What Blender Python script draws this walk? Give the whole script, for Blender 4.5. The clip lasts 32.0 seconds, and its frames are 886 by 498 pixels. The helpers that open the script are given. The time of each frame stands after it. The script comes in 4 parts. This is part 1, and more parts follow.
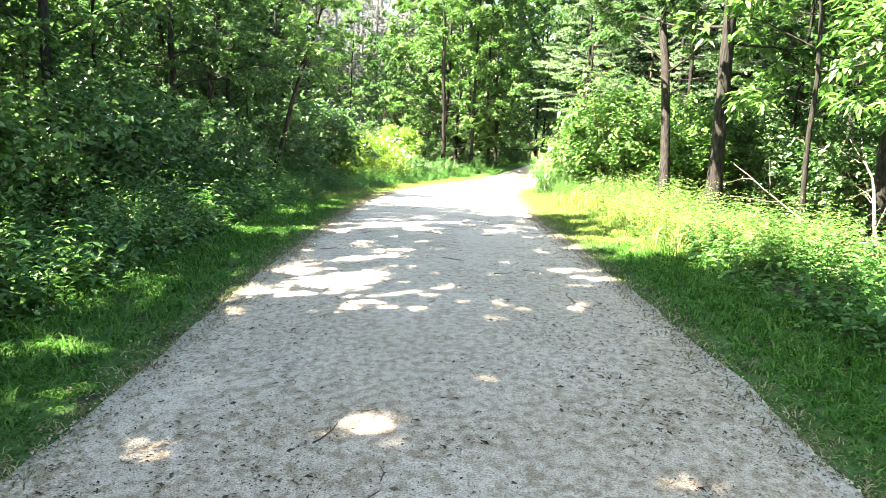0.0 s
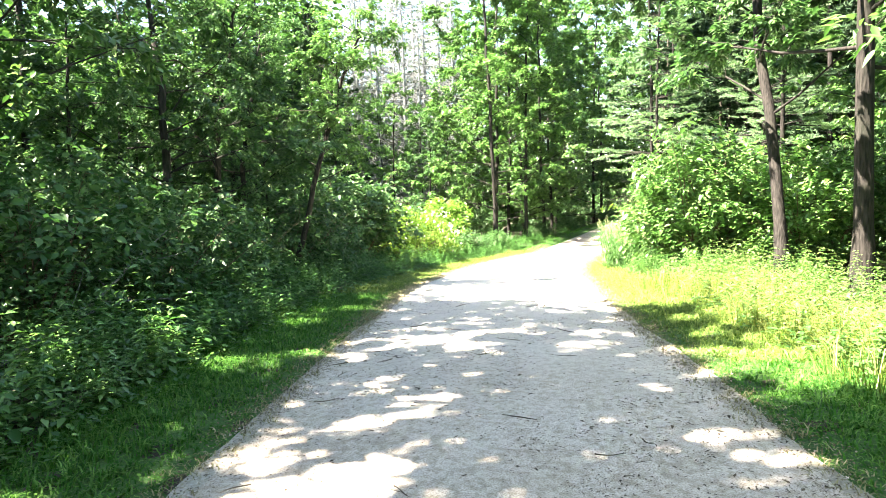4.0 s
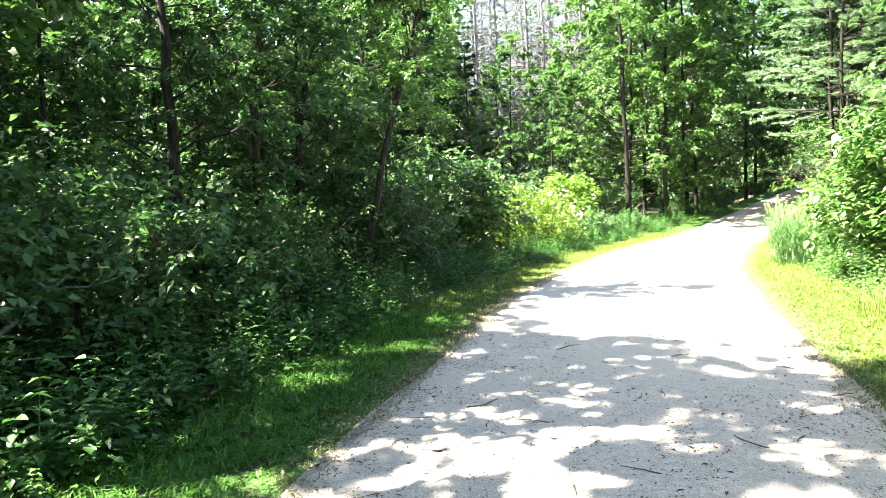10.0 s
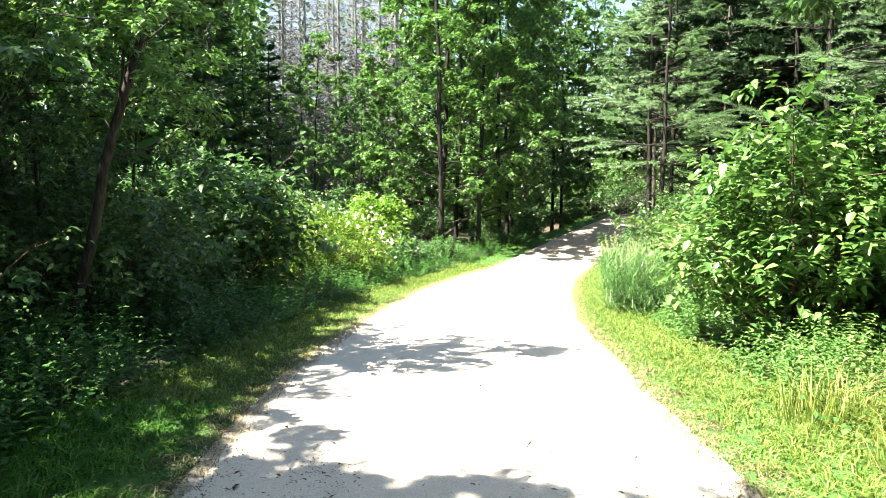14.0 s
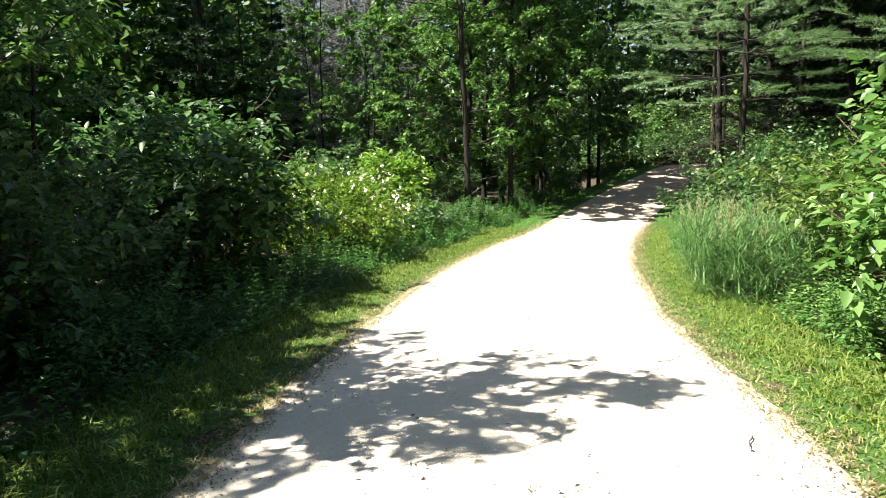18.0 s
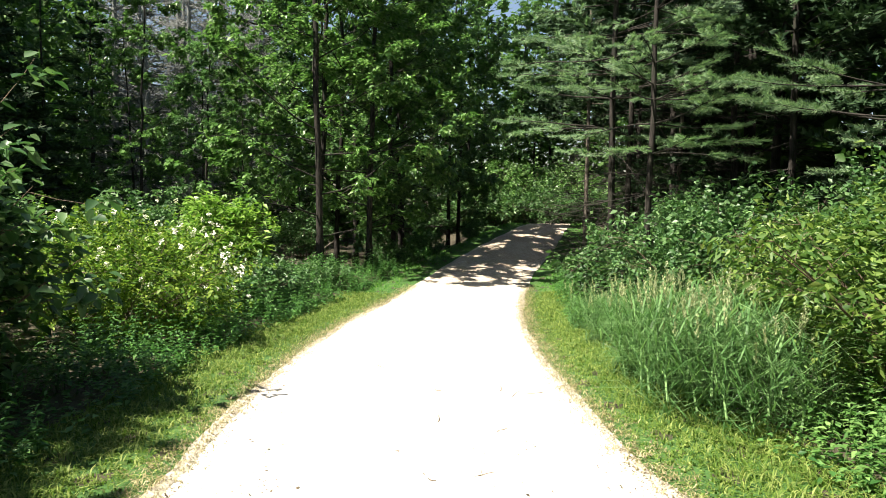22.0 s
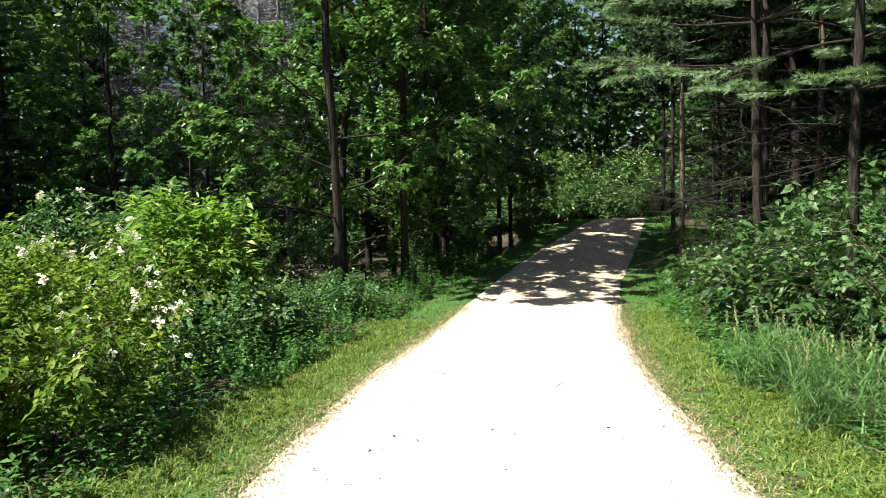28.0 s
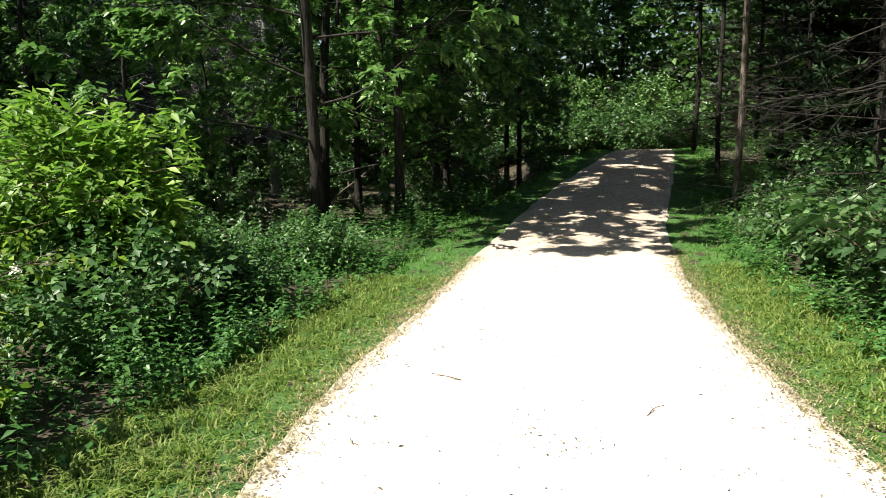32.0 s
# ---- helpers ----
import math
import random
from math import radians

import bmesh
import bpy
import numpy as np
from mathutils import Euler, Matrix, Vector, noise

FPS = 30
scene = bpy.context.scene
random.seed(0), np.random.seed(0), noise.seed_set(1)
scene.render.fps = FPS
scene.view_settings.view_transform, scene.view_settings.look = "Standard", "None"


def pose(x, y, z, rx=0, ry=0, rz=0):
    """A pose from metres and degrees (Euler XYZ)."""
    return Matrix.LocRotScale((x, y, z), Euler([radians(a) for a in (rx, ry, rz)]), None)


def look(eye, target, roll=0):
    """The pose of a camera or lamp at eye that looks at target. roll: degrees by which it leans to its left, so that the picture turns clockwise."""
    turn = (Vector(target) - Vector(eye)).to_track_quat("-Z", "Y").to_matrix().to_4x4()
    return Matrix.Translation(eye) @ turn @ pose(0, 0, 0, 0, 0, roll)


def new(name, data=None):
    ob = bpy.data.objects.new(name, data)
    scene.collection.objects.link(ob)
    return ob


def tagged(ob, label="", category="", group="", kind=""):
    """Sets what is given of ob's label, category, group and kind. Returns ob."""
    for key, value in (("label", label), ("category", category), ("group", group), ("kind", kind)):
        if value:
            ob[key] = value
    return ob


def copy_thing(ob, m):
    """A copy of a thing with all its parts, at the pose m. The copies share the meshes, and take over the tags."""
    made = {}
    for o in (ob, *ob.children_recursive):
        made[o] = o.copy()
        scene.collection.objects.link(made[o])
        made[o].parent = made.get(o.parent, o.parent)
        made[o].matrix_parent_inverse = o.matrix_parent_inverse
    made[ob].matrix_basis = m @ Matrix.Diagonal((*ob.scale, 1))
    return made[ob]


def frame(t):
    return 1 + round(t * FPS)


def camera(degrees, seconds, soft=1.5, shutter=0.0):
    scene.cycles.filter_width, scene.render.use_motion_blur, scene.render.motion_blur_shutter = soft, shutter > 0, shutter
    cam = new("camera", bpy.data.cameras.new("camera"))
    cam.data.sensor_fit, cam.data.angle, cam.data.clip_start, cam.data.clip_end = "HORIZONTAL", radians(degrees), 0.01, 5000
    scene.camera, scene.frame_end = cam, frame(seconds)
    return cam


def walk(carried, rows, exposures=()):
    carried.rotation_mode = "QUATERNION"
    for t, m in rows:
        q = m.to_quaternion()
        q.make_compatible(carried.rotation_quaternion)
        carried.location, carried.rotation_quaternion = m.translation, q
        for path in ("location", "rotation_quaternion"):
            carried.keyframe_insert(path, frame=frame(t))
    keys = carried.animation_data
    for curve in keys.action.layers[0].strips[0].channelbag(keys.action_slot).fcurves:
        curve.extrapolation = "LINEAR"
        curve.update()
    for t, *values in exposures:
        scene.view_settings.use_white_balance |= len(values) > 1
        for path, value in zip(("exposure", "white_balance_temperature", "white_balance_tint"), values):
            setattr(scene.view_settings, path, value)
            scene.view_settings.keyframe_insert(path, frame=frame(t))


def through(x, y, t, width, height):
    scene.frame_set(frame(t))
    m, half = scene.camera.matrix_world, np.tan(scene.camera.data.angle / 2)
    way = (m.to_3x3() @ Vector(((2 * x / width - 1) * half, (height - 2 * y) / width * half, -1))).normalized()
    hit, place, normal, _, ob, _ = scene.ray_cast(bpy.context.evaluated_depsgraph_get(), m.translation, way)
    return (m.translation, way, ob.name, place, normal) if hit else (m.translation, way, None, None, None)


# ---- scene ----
cam = camera(63.43, 32.0, soft=0.9, shutter=0.1)
# seconds, eye x, y, z, heading to the left of +y, tilt up, lean
PATH = [
    (0.0, -0.080, -0.001, 1.402, 1.80, -9.91, 1.66),
    (0.5, -0.056, 0.297, 1.416, 0.38, -9.29, -0.10),
    (1.0, 0.017, 0.659, 1.435, 1.85, -5.52, -3.35),
    (1.5, 0.025, 0.995, 1.424, 6.45, -7.14, -2.82),
    (2.0, -0.070, 1.344, 1.441, 7.72, -6.22, 0.15),
    (2.5, -0.054, 1.684, 1.425, 7.32, -6.61, -1.04),
    (4.5, -0.187, 3.008, 1.465, 6.13, -4.04, -2.00),
    (5.0, -0.182, 3.301, 1.466, 5.82, -5.48, -2.10),
    (5.5, -0.220, 3.597, 1.494, 4.12, -5.60, -2.20),
    (6.0, -0.146, 3.934, 1.476, -4.09, -4.90, -3.40),
    (6.5, -0.179, 4.233, 1.487, -4.83, -7.41, -1.40),
    (7.0, -0.281, 4.579, 1.522, -3.13, -4.10, -0.80),
    (7.5, -0.288, 4.843, 1.501, -0.17, -5.83, -1.50),
    (8.0, -0.206, 5.080, 1.484, 2.21, -3.24, 0.00),
    (8.5, -0.230, 5.262, 1.497, 8.65, -4.76, -1.10),
    (9.0, -0.268, 5.432, 1.522, 14.61, -3.01, -2.30),
    (9.5, -0.292, 5.651, 1.524, 15.30, -6.78, -4.00),
    (10.0, -0.181, 6.001, 1.517, 16.92, -6.06, -3.20),
    (10.5, -0.272, 6.350, 1.515, 8.71, -6.43, -2.90),
    (11.0, -0.318, 6.698, 1.513, 5.32, -6.86, -2.20),
    (11.5, -0.310, 7.028, 1.518, 3.36, -3.87, -1.70),
    (12.0, -0.370, 7.398, 1.477, 3.13, -4.65, -0.30),
    (12.5, -0.443, 7.735, 1.517, 2.38, -3.53, -1.00),
    (13.0, -0.407, 8.095, 1.520, 2.72, -2.26, -0.60),
    (13.5, -0.404, 8.450, 1.499, 2.53, -4.36, -0.20),
    (14.0, -0.543, 8.821, 1.509, 1.47, -5.08, 0.30),
    (14.5, -0.551, 9.127, 1.496, -1.03, -4.96, -1.70),
    (16.5, -0.562, 10.655, 1.429, -0.75, -7.82, -1.40),
    (17.0, -0.591, 11.046, 1.463, -0.46, -7.07, -0.10),
    (17.5, -0.638, 11.406, 1.427, -2.70, -8.86, -1.10),
    (18.0, -0.657, 11.742, 1.388, 3.65, -8.40, -1.60),
    (18.5, -0.770, 12.125, 1.377, 2.60, -8.10, 0.56),
    (19.0, -0.750, 12.520, 1.354, 0.03, -10.79, -1.64),
    (19.5, -0.723, 12.918, 1.373, -1.98, -9.22, -1.56),
    (20.0, -0.806, 13.271, 1.385, -2.69, -5.65, 1.45),
    (20.5, -0.877, 13.578, 1.357, -3.55, -7.49, -0.33),
    (21.0, -0.813, 13.930, 1.354, -3.00, -4.78, -0.99),
    (21.5, -0.808, 14.281, 1.332, -6.49, -5.77, 1.29),
    (22.0, -0.835, 14.626, 1.321, -8.59, -4.33, 0.78),
    (22.5, -0.754, 15.003, 1.319, -8.94, -3.17, 0.39),
    (23.0, -0.739, 15.343, 1.309, -7.84, -5.64, 0.59),
    (23.5, -0.769, 15.695, 1.303, -8.66, -3.15, 0.33),
    (24.0, -0.702, 16.046, 1.278, -8.97, -3.59, -0.71),
    (24.5, -0.669, 16.402, 1.264, -2.82, -5.28, -0.37),
    (26.5, -0.540, 17.801, 1.165, -5.18, -3.17, -2.06),
    (27.0, -0.485, 18.133, 1.128, -6.91, -2.68, -1.97),
    (27.5, -0.433, 18.503, 1.114, -2.98, -4.24, -0.75),
    (28.0, -0.451, 18.850, 1.108, -5.03, -4.14, -1.62),
    (28.5, -0.435, 19.157, 1.077, -6.32, -5.04, -1.59),
    (29.0, -0.416, 19.490, 1.065, -3.04, -6.00, -1.20),
    (29.5, -0.480, 19.818, 1.045, -5.19, -3.96, -0.19),
    (30.0, -0.446, 20.150, 1.002, -4.62, -4.72, -0.75),
    (30.5, -0.393, 20.506, 0.988, -4.02, -8.21, -0.76),
    (31.0, -0.423, 20.856, 0.969, -7.24, -7.04, 1.35),
    (31.5, -0.370, 21.192, 0.921, -8.78, -7.54, -0.54),
    (32.0, -0.312, 21.600, 0.907, -5.12, -9.45, -1.15),
]


def held(x, y, z, heading, tilt, lean):
    """The carried camera's pose from its eye and three angles in degrees."""
    return pose(x, y, z, 90 + tilt, 0, heading) @ pose(0, 0, 0, 0, 0, lean)


EXPOSURES = [(0.0, 3.95, 7250, 14), (5.5, 3.82, 6950, 16), (8.0, 3.62, 6900, 16), (11.0, 3.52, 6850, 16), (13.0, 3.12, 6900, 15), (14.5, 2.74, 6900, 14), (16.5, 2.05, 6950, 12), (24.0, 1.68, 6850, 13), (32.0, 1.34, 6750, 13)]
walk(cam, [(row[0], held(*row[1:])) for row in PATH], EXPOSURES)

# ---- sky and sun ----
SUN_SIDE, SUN_HEIGHT = math.atan2(-0.94, -0.34), radians(57)
world = bpy.data.worlds.new("sky")
scene.world = world
world.use_nodes = True
sky = world.node_tree.nodes.new("ShaderNodeTexSky")
sky.sky_type, sky.sun_disc = "NISHITA", False
sky.sun_elevation, sky.sun_rotation = SUN_HEIGHT, SUN_SIDE
world.node_tree.nodes["Background"].inputs["Strength"].default_value = 0.05
world.node_tree.links.new(sky.outputs[0], world.node_tree.nodes["Background"].inputs["Color"])
sun = new("sun", bpy.data.lights.new("sun", "SUN"))
sun.data.energy, sun.data.angle, sun.data.color = 5.0, radians(0.53), (1.0, 0.95, 0.86)
sun.matrix_world = look((math.sin(SUN_SIDE) * 50 * math.cos(SUN_HEIGHT), math.cos(SUN_SIDE) * 50 * math.cos(SUN_HEIGHT), 50 * math.sin(SUN_HEIGHT)), (0, 0, 0))


# ---- materials ----
def material(name, rough=0.8):
    m = bpy.data.materials.new(name)
    m.use_nodes = True
    nt = m.node_tree
    b = nt.nodes["Principled BSDF"]
    b.inputs["Roughness"].default_value = rough
    return m, nt, b


def add(nt, kind, **values):
    n = nt.nodes.new(kind)
    for key, v in values.items():
        n.inputs[key.replace("_", " ")].default_value = v
    return n


def ramp(nt, fac, *stops):
    n = nt.nodes.new("ShaderNodeValToRGB")
    while len(n.color_ramp.elements) < len(stops):
        n.color_ramp.elements.new(0.5)
    for e, (at, c) in zip(n.color_ramp.elements, stops):
        e.position, e.color = at, (*c, 1)
    nt.links.new(fac, n.inputs["Fac"])
    return n


def mixed(nt, fac, a, b, how="MIX"):
    n = nt.nodes.new("ShaderNodeMix")
    n.data_type, n.blend_type = "RGBA", how
    for sock, v in ((n.inputs[0], fac), (n.inputs[6], a), (n.inputs[7], b)):
        if isinstance(v, (int, float)):
            sock.default_value = v
        elif isinstance(v, tuple):
            sock.default_value = (*v, 1)
        else:
            nt.links.new(v, sock)
    return n.outputs[2]


def bumped(nt, b, height, strength, distance):
    n = add(nt, "ShaderNodeBump", Strength=strength, Distance=distance)
    nt.links.new(height, n.inputs["Height"])
    nt.links.new(n.outputs[0], b.inputs["Normal"])


def leaf_material(name, dark, mid, light, through=0.35, rough=0.42, gloss=0.36):
    """A leaf: its colour differs from leaf to leaf and from plant to plant; some light comes through."""
    m, nt, b = material(name, rough)
    geo, info = nt.nodes.new("ShaderNodeNewGeometry"), nt.nodes.new("ShaderNodeObjectInfo")
    col = ramp(nt, geo.outputs["Random Per Island"], (0.0, dark), (0.5, mid), (0.93, light), (1.0, tuple(min(1, c * 1.35) for c in light)))
    hsv = nt.nodes.new("ShaderNodeHueSaturation")
    vary = nt.nodes.new("ShaderNodeMapRange")
    vary.inputs["To Min"].default_value, vary.inputs["To Max"].default_value = 0.86, 1.14
    nt.links.new(info.outputs["Random"], vary.inputs["Value"])
    nt.links.new(vary.outputs[0], hsv.inputs["Value"])
    nt.links.new(col.outputs[0], hsv.inputs["Color"])
    nt.links.new(hsv.outputs[0], b.inputs["Base Color"])
    b.inputs["Specular IOR Level"].default_value = gloss
    tr, mx = nt.nodes.new("ShaderNodeBsdfTranslucent"), nt.nodes.new("ShaderNodeMixShader")
    warm = mixed(nt, 1.0, hsv.outputs[0], (1.0, 1.16, 0.76), "MULTIPLY")
    nt.links.new(warm, tr.inputs["Color"])
    mx.inputs[0].default_value = through
    nt.links.new(b.outputs[0], mx.inputs[1])
    nt.links.new(tr.outputs[0], mx.inputs[2])
    nt.links.new(mx.outputs[0], nt.nodes["Material Output"].inputs["Surface"])
    return m


def bark_material(name, dark, light, scale=1.0):
    m, nt, b = material(name, 0.9)
    b.inputs["Specular IOR Level"].default_value = 0.2
    tc, mp = nt.nodes.new("ShaderNodeTexCoord"), nt.nodes.new("ShaderNodeMapping")
    mp.inputs["Scale"].default_value = (scale, scale, scale * 0.16)
    nt.links.new(tc.outputs["Object"], mp.inputs["Vector"])
    fine, big = add(nt, "ShaderNodeTexNoise", Scale=38.0, Detail=5.0), add(nt, "ShaderNodeTexNoise", Scale=1.7, Detail=3.0)
    nt.links.new(mp.outputs[0], fine.inputs["Vector"])
    nt.links.new(tc.outputs["Object"], big.inputs["Vector"])
    col = ramp(nt, fine.outputs[0], (0.36, dark), (0.64, light))
    moss = ramp(nt, big.outputs[0], (0.5, (0, 0, 0)), (0.72, (0.6, 0.6, 0.6)))
    nt.links.new(mixed(nt, moss.outputs[0], col.outputs[0], tuple(c * 0.8 + d for c, d in zip(light, (0.0, 0.01, 0.0)))), b.inputs["Base Color"])
    bumped(nt, b, fine.outputs[0], 0.9, 0.02)
    return m


def ground_material(name, *stops, scale=6.0, bump=0.03):
    m, nt, b = material(name, 0.95)
    tc = nt.nodes.new("ShaderNodeTexCoord")
    fine, big = add(nt, "ShaderNodeTexNoise", Scale=scale * 7, Detail=6.0), add(nt, "ShaderNodeTexNoise", Scale=scale * 0.12, Detail=4.0)
    for n in (fine, big):
        nt.links.new(tc.outputs["Object"], n.inputs["Vector"])
    both = mixed(nt, 0.45, fine.outputs[0], big.outputs[0])
    nt.links.new(ramp(nt, both, *stops).outputs[0], b.inputs["Base Color"])
    bumped(nt, b, fine.outputs[0], 0.8, bump)
    return m


def gravel_material():
    """Crushed limestone: pale grey-tan; brown with plant crumbs under trees, clean in the open stretch."""
    m, nt, b = material("crushed limestone", 0.95)
    tc = nt.nodes.new("ShaderNodeTexCoord")
    fine, mid, big = (add(nt, "ShaderNodeTexNoise", Scale=s, Detail=d) for s, d in ((120.0, 5.0), (20.0, 8.0), (0.7, 3.0)))
    stretch = nt.nodes.new("ShaderNodeMapping")
    stretch.inputs["Scale"].default_value = (1.0, 0.85, 1.0)
    nt.links.new(tc.outputs["Object"], stretch.inputs["Vector"])
    for n in (fine, big):
        nt.links.new(tc.outputs["Object"], n.inputs["Vector"])
    nt.links.new(stretch.outputs[0], mid.inputs["Vector"])
    grain = ramp(nt, fine.outputs[0], (0.34, (0.29, 0.24, 0.18)), (0.52, (0.58, 0.515, 0.42)), (0.72, (0.75, 0.69, 0.595)))
    patch = ramp(nt, mid.outputs[0], (0.36, (0.60, 0.55, 0.48)), (0.58, (1, 1, 1)))
    wide = ramp(nt, big.outputs[0], (0.35, (0.82, 0.78, 0.73)), (0.7, (1, 1, 1)))
    split, fade = nt.nodes.new("ShaderNodeSeparateXYZ"), nt.nodes.new("ShaderNodeMapRange")
    nt.links.new(tc.outputs["Object"], split.inputs[0])
    nt.links.new(split.outputs["Y"], fade.inputs["Value"])
    for key, v in (("From Min", -14.0), ("From Max", 53.0), ("To Min", 0.0), ("To Max", 1.0)):
        fade.inputs[key].default_value = v
    under = ramp(nt, fade.outputs[0], *(((y + 14) / 67, (v, v, v)) for y, v in ((3, 1.0), (12.5, 0.12), (28.5, 0.12), (32, 1.0))))
    fade = under
    clean = ramp(nt, fine.outputs[0], (0.34, (0.52, 0.475, 0.40)), (0.52, (0.68, 0.635, 0.55)), (0.72, (0.78, 0.74, 0.66)))
    base = mixed(nt, fade.outputs[0], clean.outputs[0], grain.outputs[0])
    one = mixed(nt, fade.outputs[0], base, patch.outputs[0], "MULTIPLY")
    nt.links.new(mixed(nt, fade.outputs[0], one, wide.outputs[0], "MULTIPLY"), b.inputs["Base Color"])
    both = mixed(nt, 0.25, fine.outputs[0], mid.outputs[0])
    bumped(nt, b, both, 0.65, 0.012)
    return m


GRAVEL = gravel_material()
SOIL = ground_material("forest soil", (0.3, (0.018, 0.015, 0.009)), (0.5, (0.045, 0.036, 0.02)), (0.7, (0.045, 0.06, 0.02)))
SOD = ground_material("green turf", (0.3, (0.018, 0.055, 0.010)), (0.5, (0.035, 0.105, 0.014)), (0.72, (0.09, 0.15, 0.035)), scale=8.0, bump=0.02)
DIRT = ground_material("tan dirt", (0.3, (0.21, 0.19, 0.145)), (0.5, (0.38, 0.35, 0.28)), (0.7, (0.59, 0.555, 0.475)), scale=9.0, bump=0.008)
BARK = bark_material("grey brown bark", (0.05, 0.042, 0.033), (0.19, 0.165, 0.135))
# Dark bark, pushed lower still to hold the shade of the wood.
BARK_SHADED = bark_material("dark bark with shade in it", (0.012, 0.011, 0.0095), (0.04, 0.036, 0.031))
DEAD = bark_material("weathered dead wood", (0.10, 0.107, 0.10), (0.27, 0.285, 0.27), 1.5)
TWIG = bark_material("thin brown twig", (0.06, 0.045, 0.03), (0.17, 0.13, 0.09), 2.0)
LITTER = leaf_material("dry leaf litter", (0.07, 0.055, 0.033), (0.16, 0.125, 0.078), (0.30, 0.25, 0.17), 0.15, 0.7)
CHIP = leaf_material("pale stone chip", (0.22, 0.19, 0.14), (0.34, 0.30, 0.23), (0.52, 0.47, 0.38), 0.0, 0.9, 0.1)
SPECK = leaf_material("dark plant crumbs", (0.045, 0.034, 0.023), (0.095, 0.073, 0.05), (0.17, 0.135, 0.095), 0.05, 0.8, 0.1)
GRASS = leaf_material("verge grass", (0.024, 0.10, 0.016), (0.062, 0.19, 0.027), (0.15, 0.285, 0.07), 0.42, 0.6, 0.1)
# Yellower copy for sunlit verges: partly dried grass, partly sunlight in the colour.
GRASS_DRY_LIT = leaf_material("dry verge grass with sunlight in its tone", (0.052, 0.115, 0.018), (0.126, 0.210, 0.036), (0.27, 0.325, 0.10), 0.42, 0.55, 0.2)
DRY_BLADE = leaf_material("withered straw-brown grass", (0.12, 0.105, 0.05), (0.24, 0.215, 0.105), (0.42, 0.37, 0.22), 0.3, 0.55, 0.2)
STRAW = leaf_material("yellow green tall grass", (0.10, 0.16, 0.03), (0.19, 0.245, 0.055), (0.34, 0.35, 0.12), 0.4, 0.55, 0.2)
REED = leaf_material("blue green reed grass", (0.045, 0.115, 0.034), (0.085, 0.19, 0.058), (0.17, 0.29, 0.115), 0.34, 0.42, 0.4)
SEED = leaf_material("pale seed head", (0.20, 0.24, 0.12), (0.30, 0.34, 0.18), (0.44, 0.46, 0.28), 0.3, 0.7)
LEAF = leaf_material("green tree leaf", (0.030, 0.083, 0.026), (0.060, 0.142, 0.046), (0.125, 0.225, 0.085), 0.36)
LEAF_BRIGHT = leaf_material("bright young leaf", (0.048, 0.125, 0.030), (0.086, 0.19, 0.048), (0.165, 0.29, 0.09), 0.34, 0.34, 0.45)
LEAF_ROSE = leaf_material("rose leaf", (0.045, 0.115, 0.016), (0.105, 0.20, 0.026), (0.22, 0.31, 0.05), 0.42, 0.5, 0.18)
LEAF_OLIVE = leaf_material("olive yellow leaf", (0.036, 0.09, 0.02), (0.075, 0.15, 0.03), (0.165, 0.24, 0.055), 0.38, 0.45, 0.3)
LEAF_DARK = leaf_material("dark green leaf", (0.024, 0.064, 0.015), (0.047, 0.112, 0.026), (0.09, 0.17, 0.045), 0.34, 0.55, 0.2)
LEAF_SUMAC = leaf_material("yellow green compound leaf", (0.085, 0.195, 0.028), (0.15, 0.30, 0.045), (0.25, 0.39, 0.08), 0.45)
WEED = leaf_material("pale yellow green weed leaf", (0.055, 0.115, 0.028), (0.11, 0.185, 0.05), (0.21, 0.28, 0.10), 0.36, 0.5, 0.2)
LEAF_HERB = leaf_material("soft herb leaf", (0.027, 0.09, 0.022), (0.055, 0.158, 0.038), (0.115, 0.245, 0.07), 0.38)
NEEDLE = leaf_material("blue green pine needle", (0.06, 0.13, 0.068), (0.125, 0.215, 0.108), (0.225, 0.325, 0.165), 0.35, 0.5)
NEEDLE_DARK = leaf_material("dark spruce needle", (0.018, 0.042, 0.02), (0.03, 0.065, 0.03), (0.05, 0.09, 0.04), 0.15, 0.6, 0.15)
PETAL = leaf_material("white petal", (0.72, 0.70, 0.62), (0.8, 0.79, 0.72), (0.84, 0.83, 0.78), 0.25, 0.5)

# ---- plan: the path's edges and the height of the ground, by y ----
EDGE_Y = [-40, -4, 0, 3, 5, 8, 10, 12.5, 14, 16, 18, 20, 22, 24, 26, 28, 30, 33, 35, 37, 39, 41, 43, 46, 49, 52, 60]
EDGE_L = [-2.5, -1.85, -1.82, -1.82, -1.86, -1.9, -1.95, -2.05, -2.12, -2.1, -1.98, -1.78, -1.52, -1.15, -0.66, -0.08, 0.55, 1.72, 2.6, 3.6, 4.8, 5.95, 7.0, 7.9, 8.2, 8.0, 7.0]
EDGE_R = [1.0, 1.55, 1.58, 1.55, 1.42, 1.19, 1.04, 0.98, 0.99, 1.01, 1.07, 1.24, 1.5, 1.84, 2.25, 2.76, 3.35, 4.4, 5.3, 6.25, 7.1, 7.9, 8.8, 9.7, 10.0, 9.7, 8.8]
LAND_Y = [-50, 0, 3, 5, 8, 10, 12, 15, 20, 25, 30, 35, 40, 42.5, 46, 52, 70, 2000]
LAND_Z = [-0.06, -0.06, 0.0, 0.035, 0.05, 0.02, -0.06, -0.18, -0.465, -0.68, -0.87, -0.57, 0.0, 0.2, 0.05, -0.35, -0.5, -0.5]


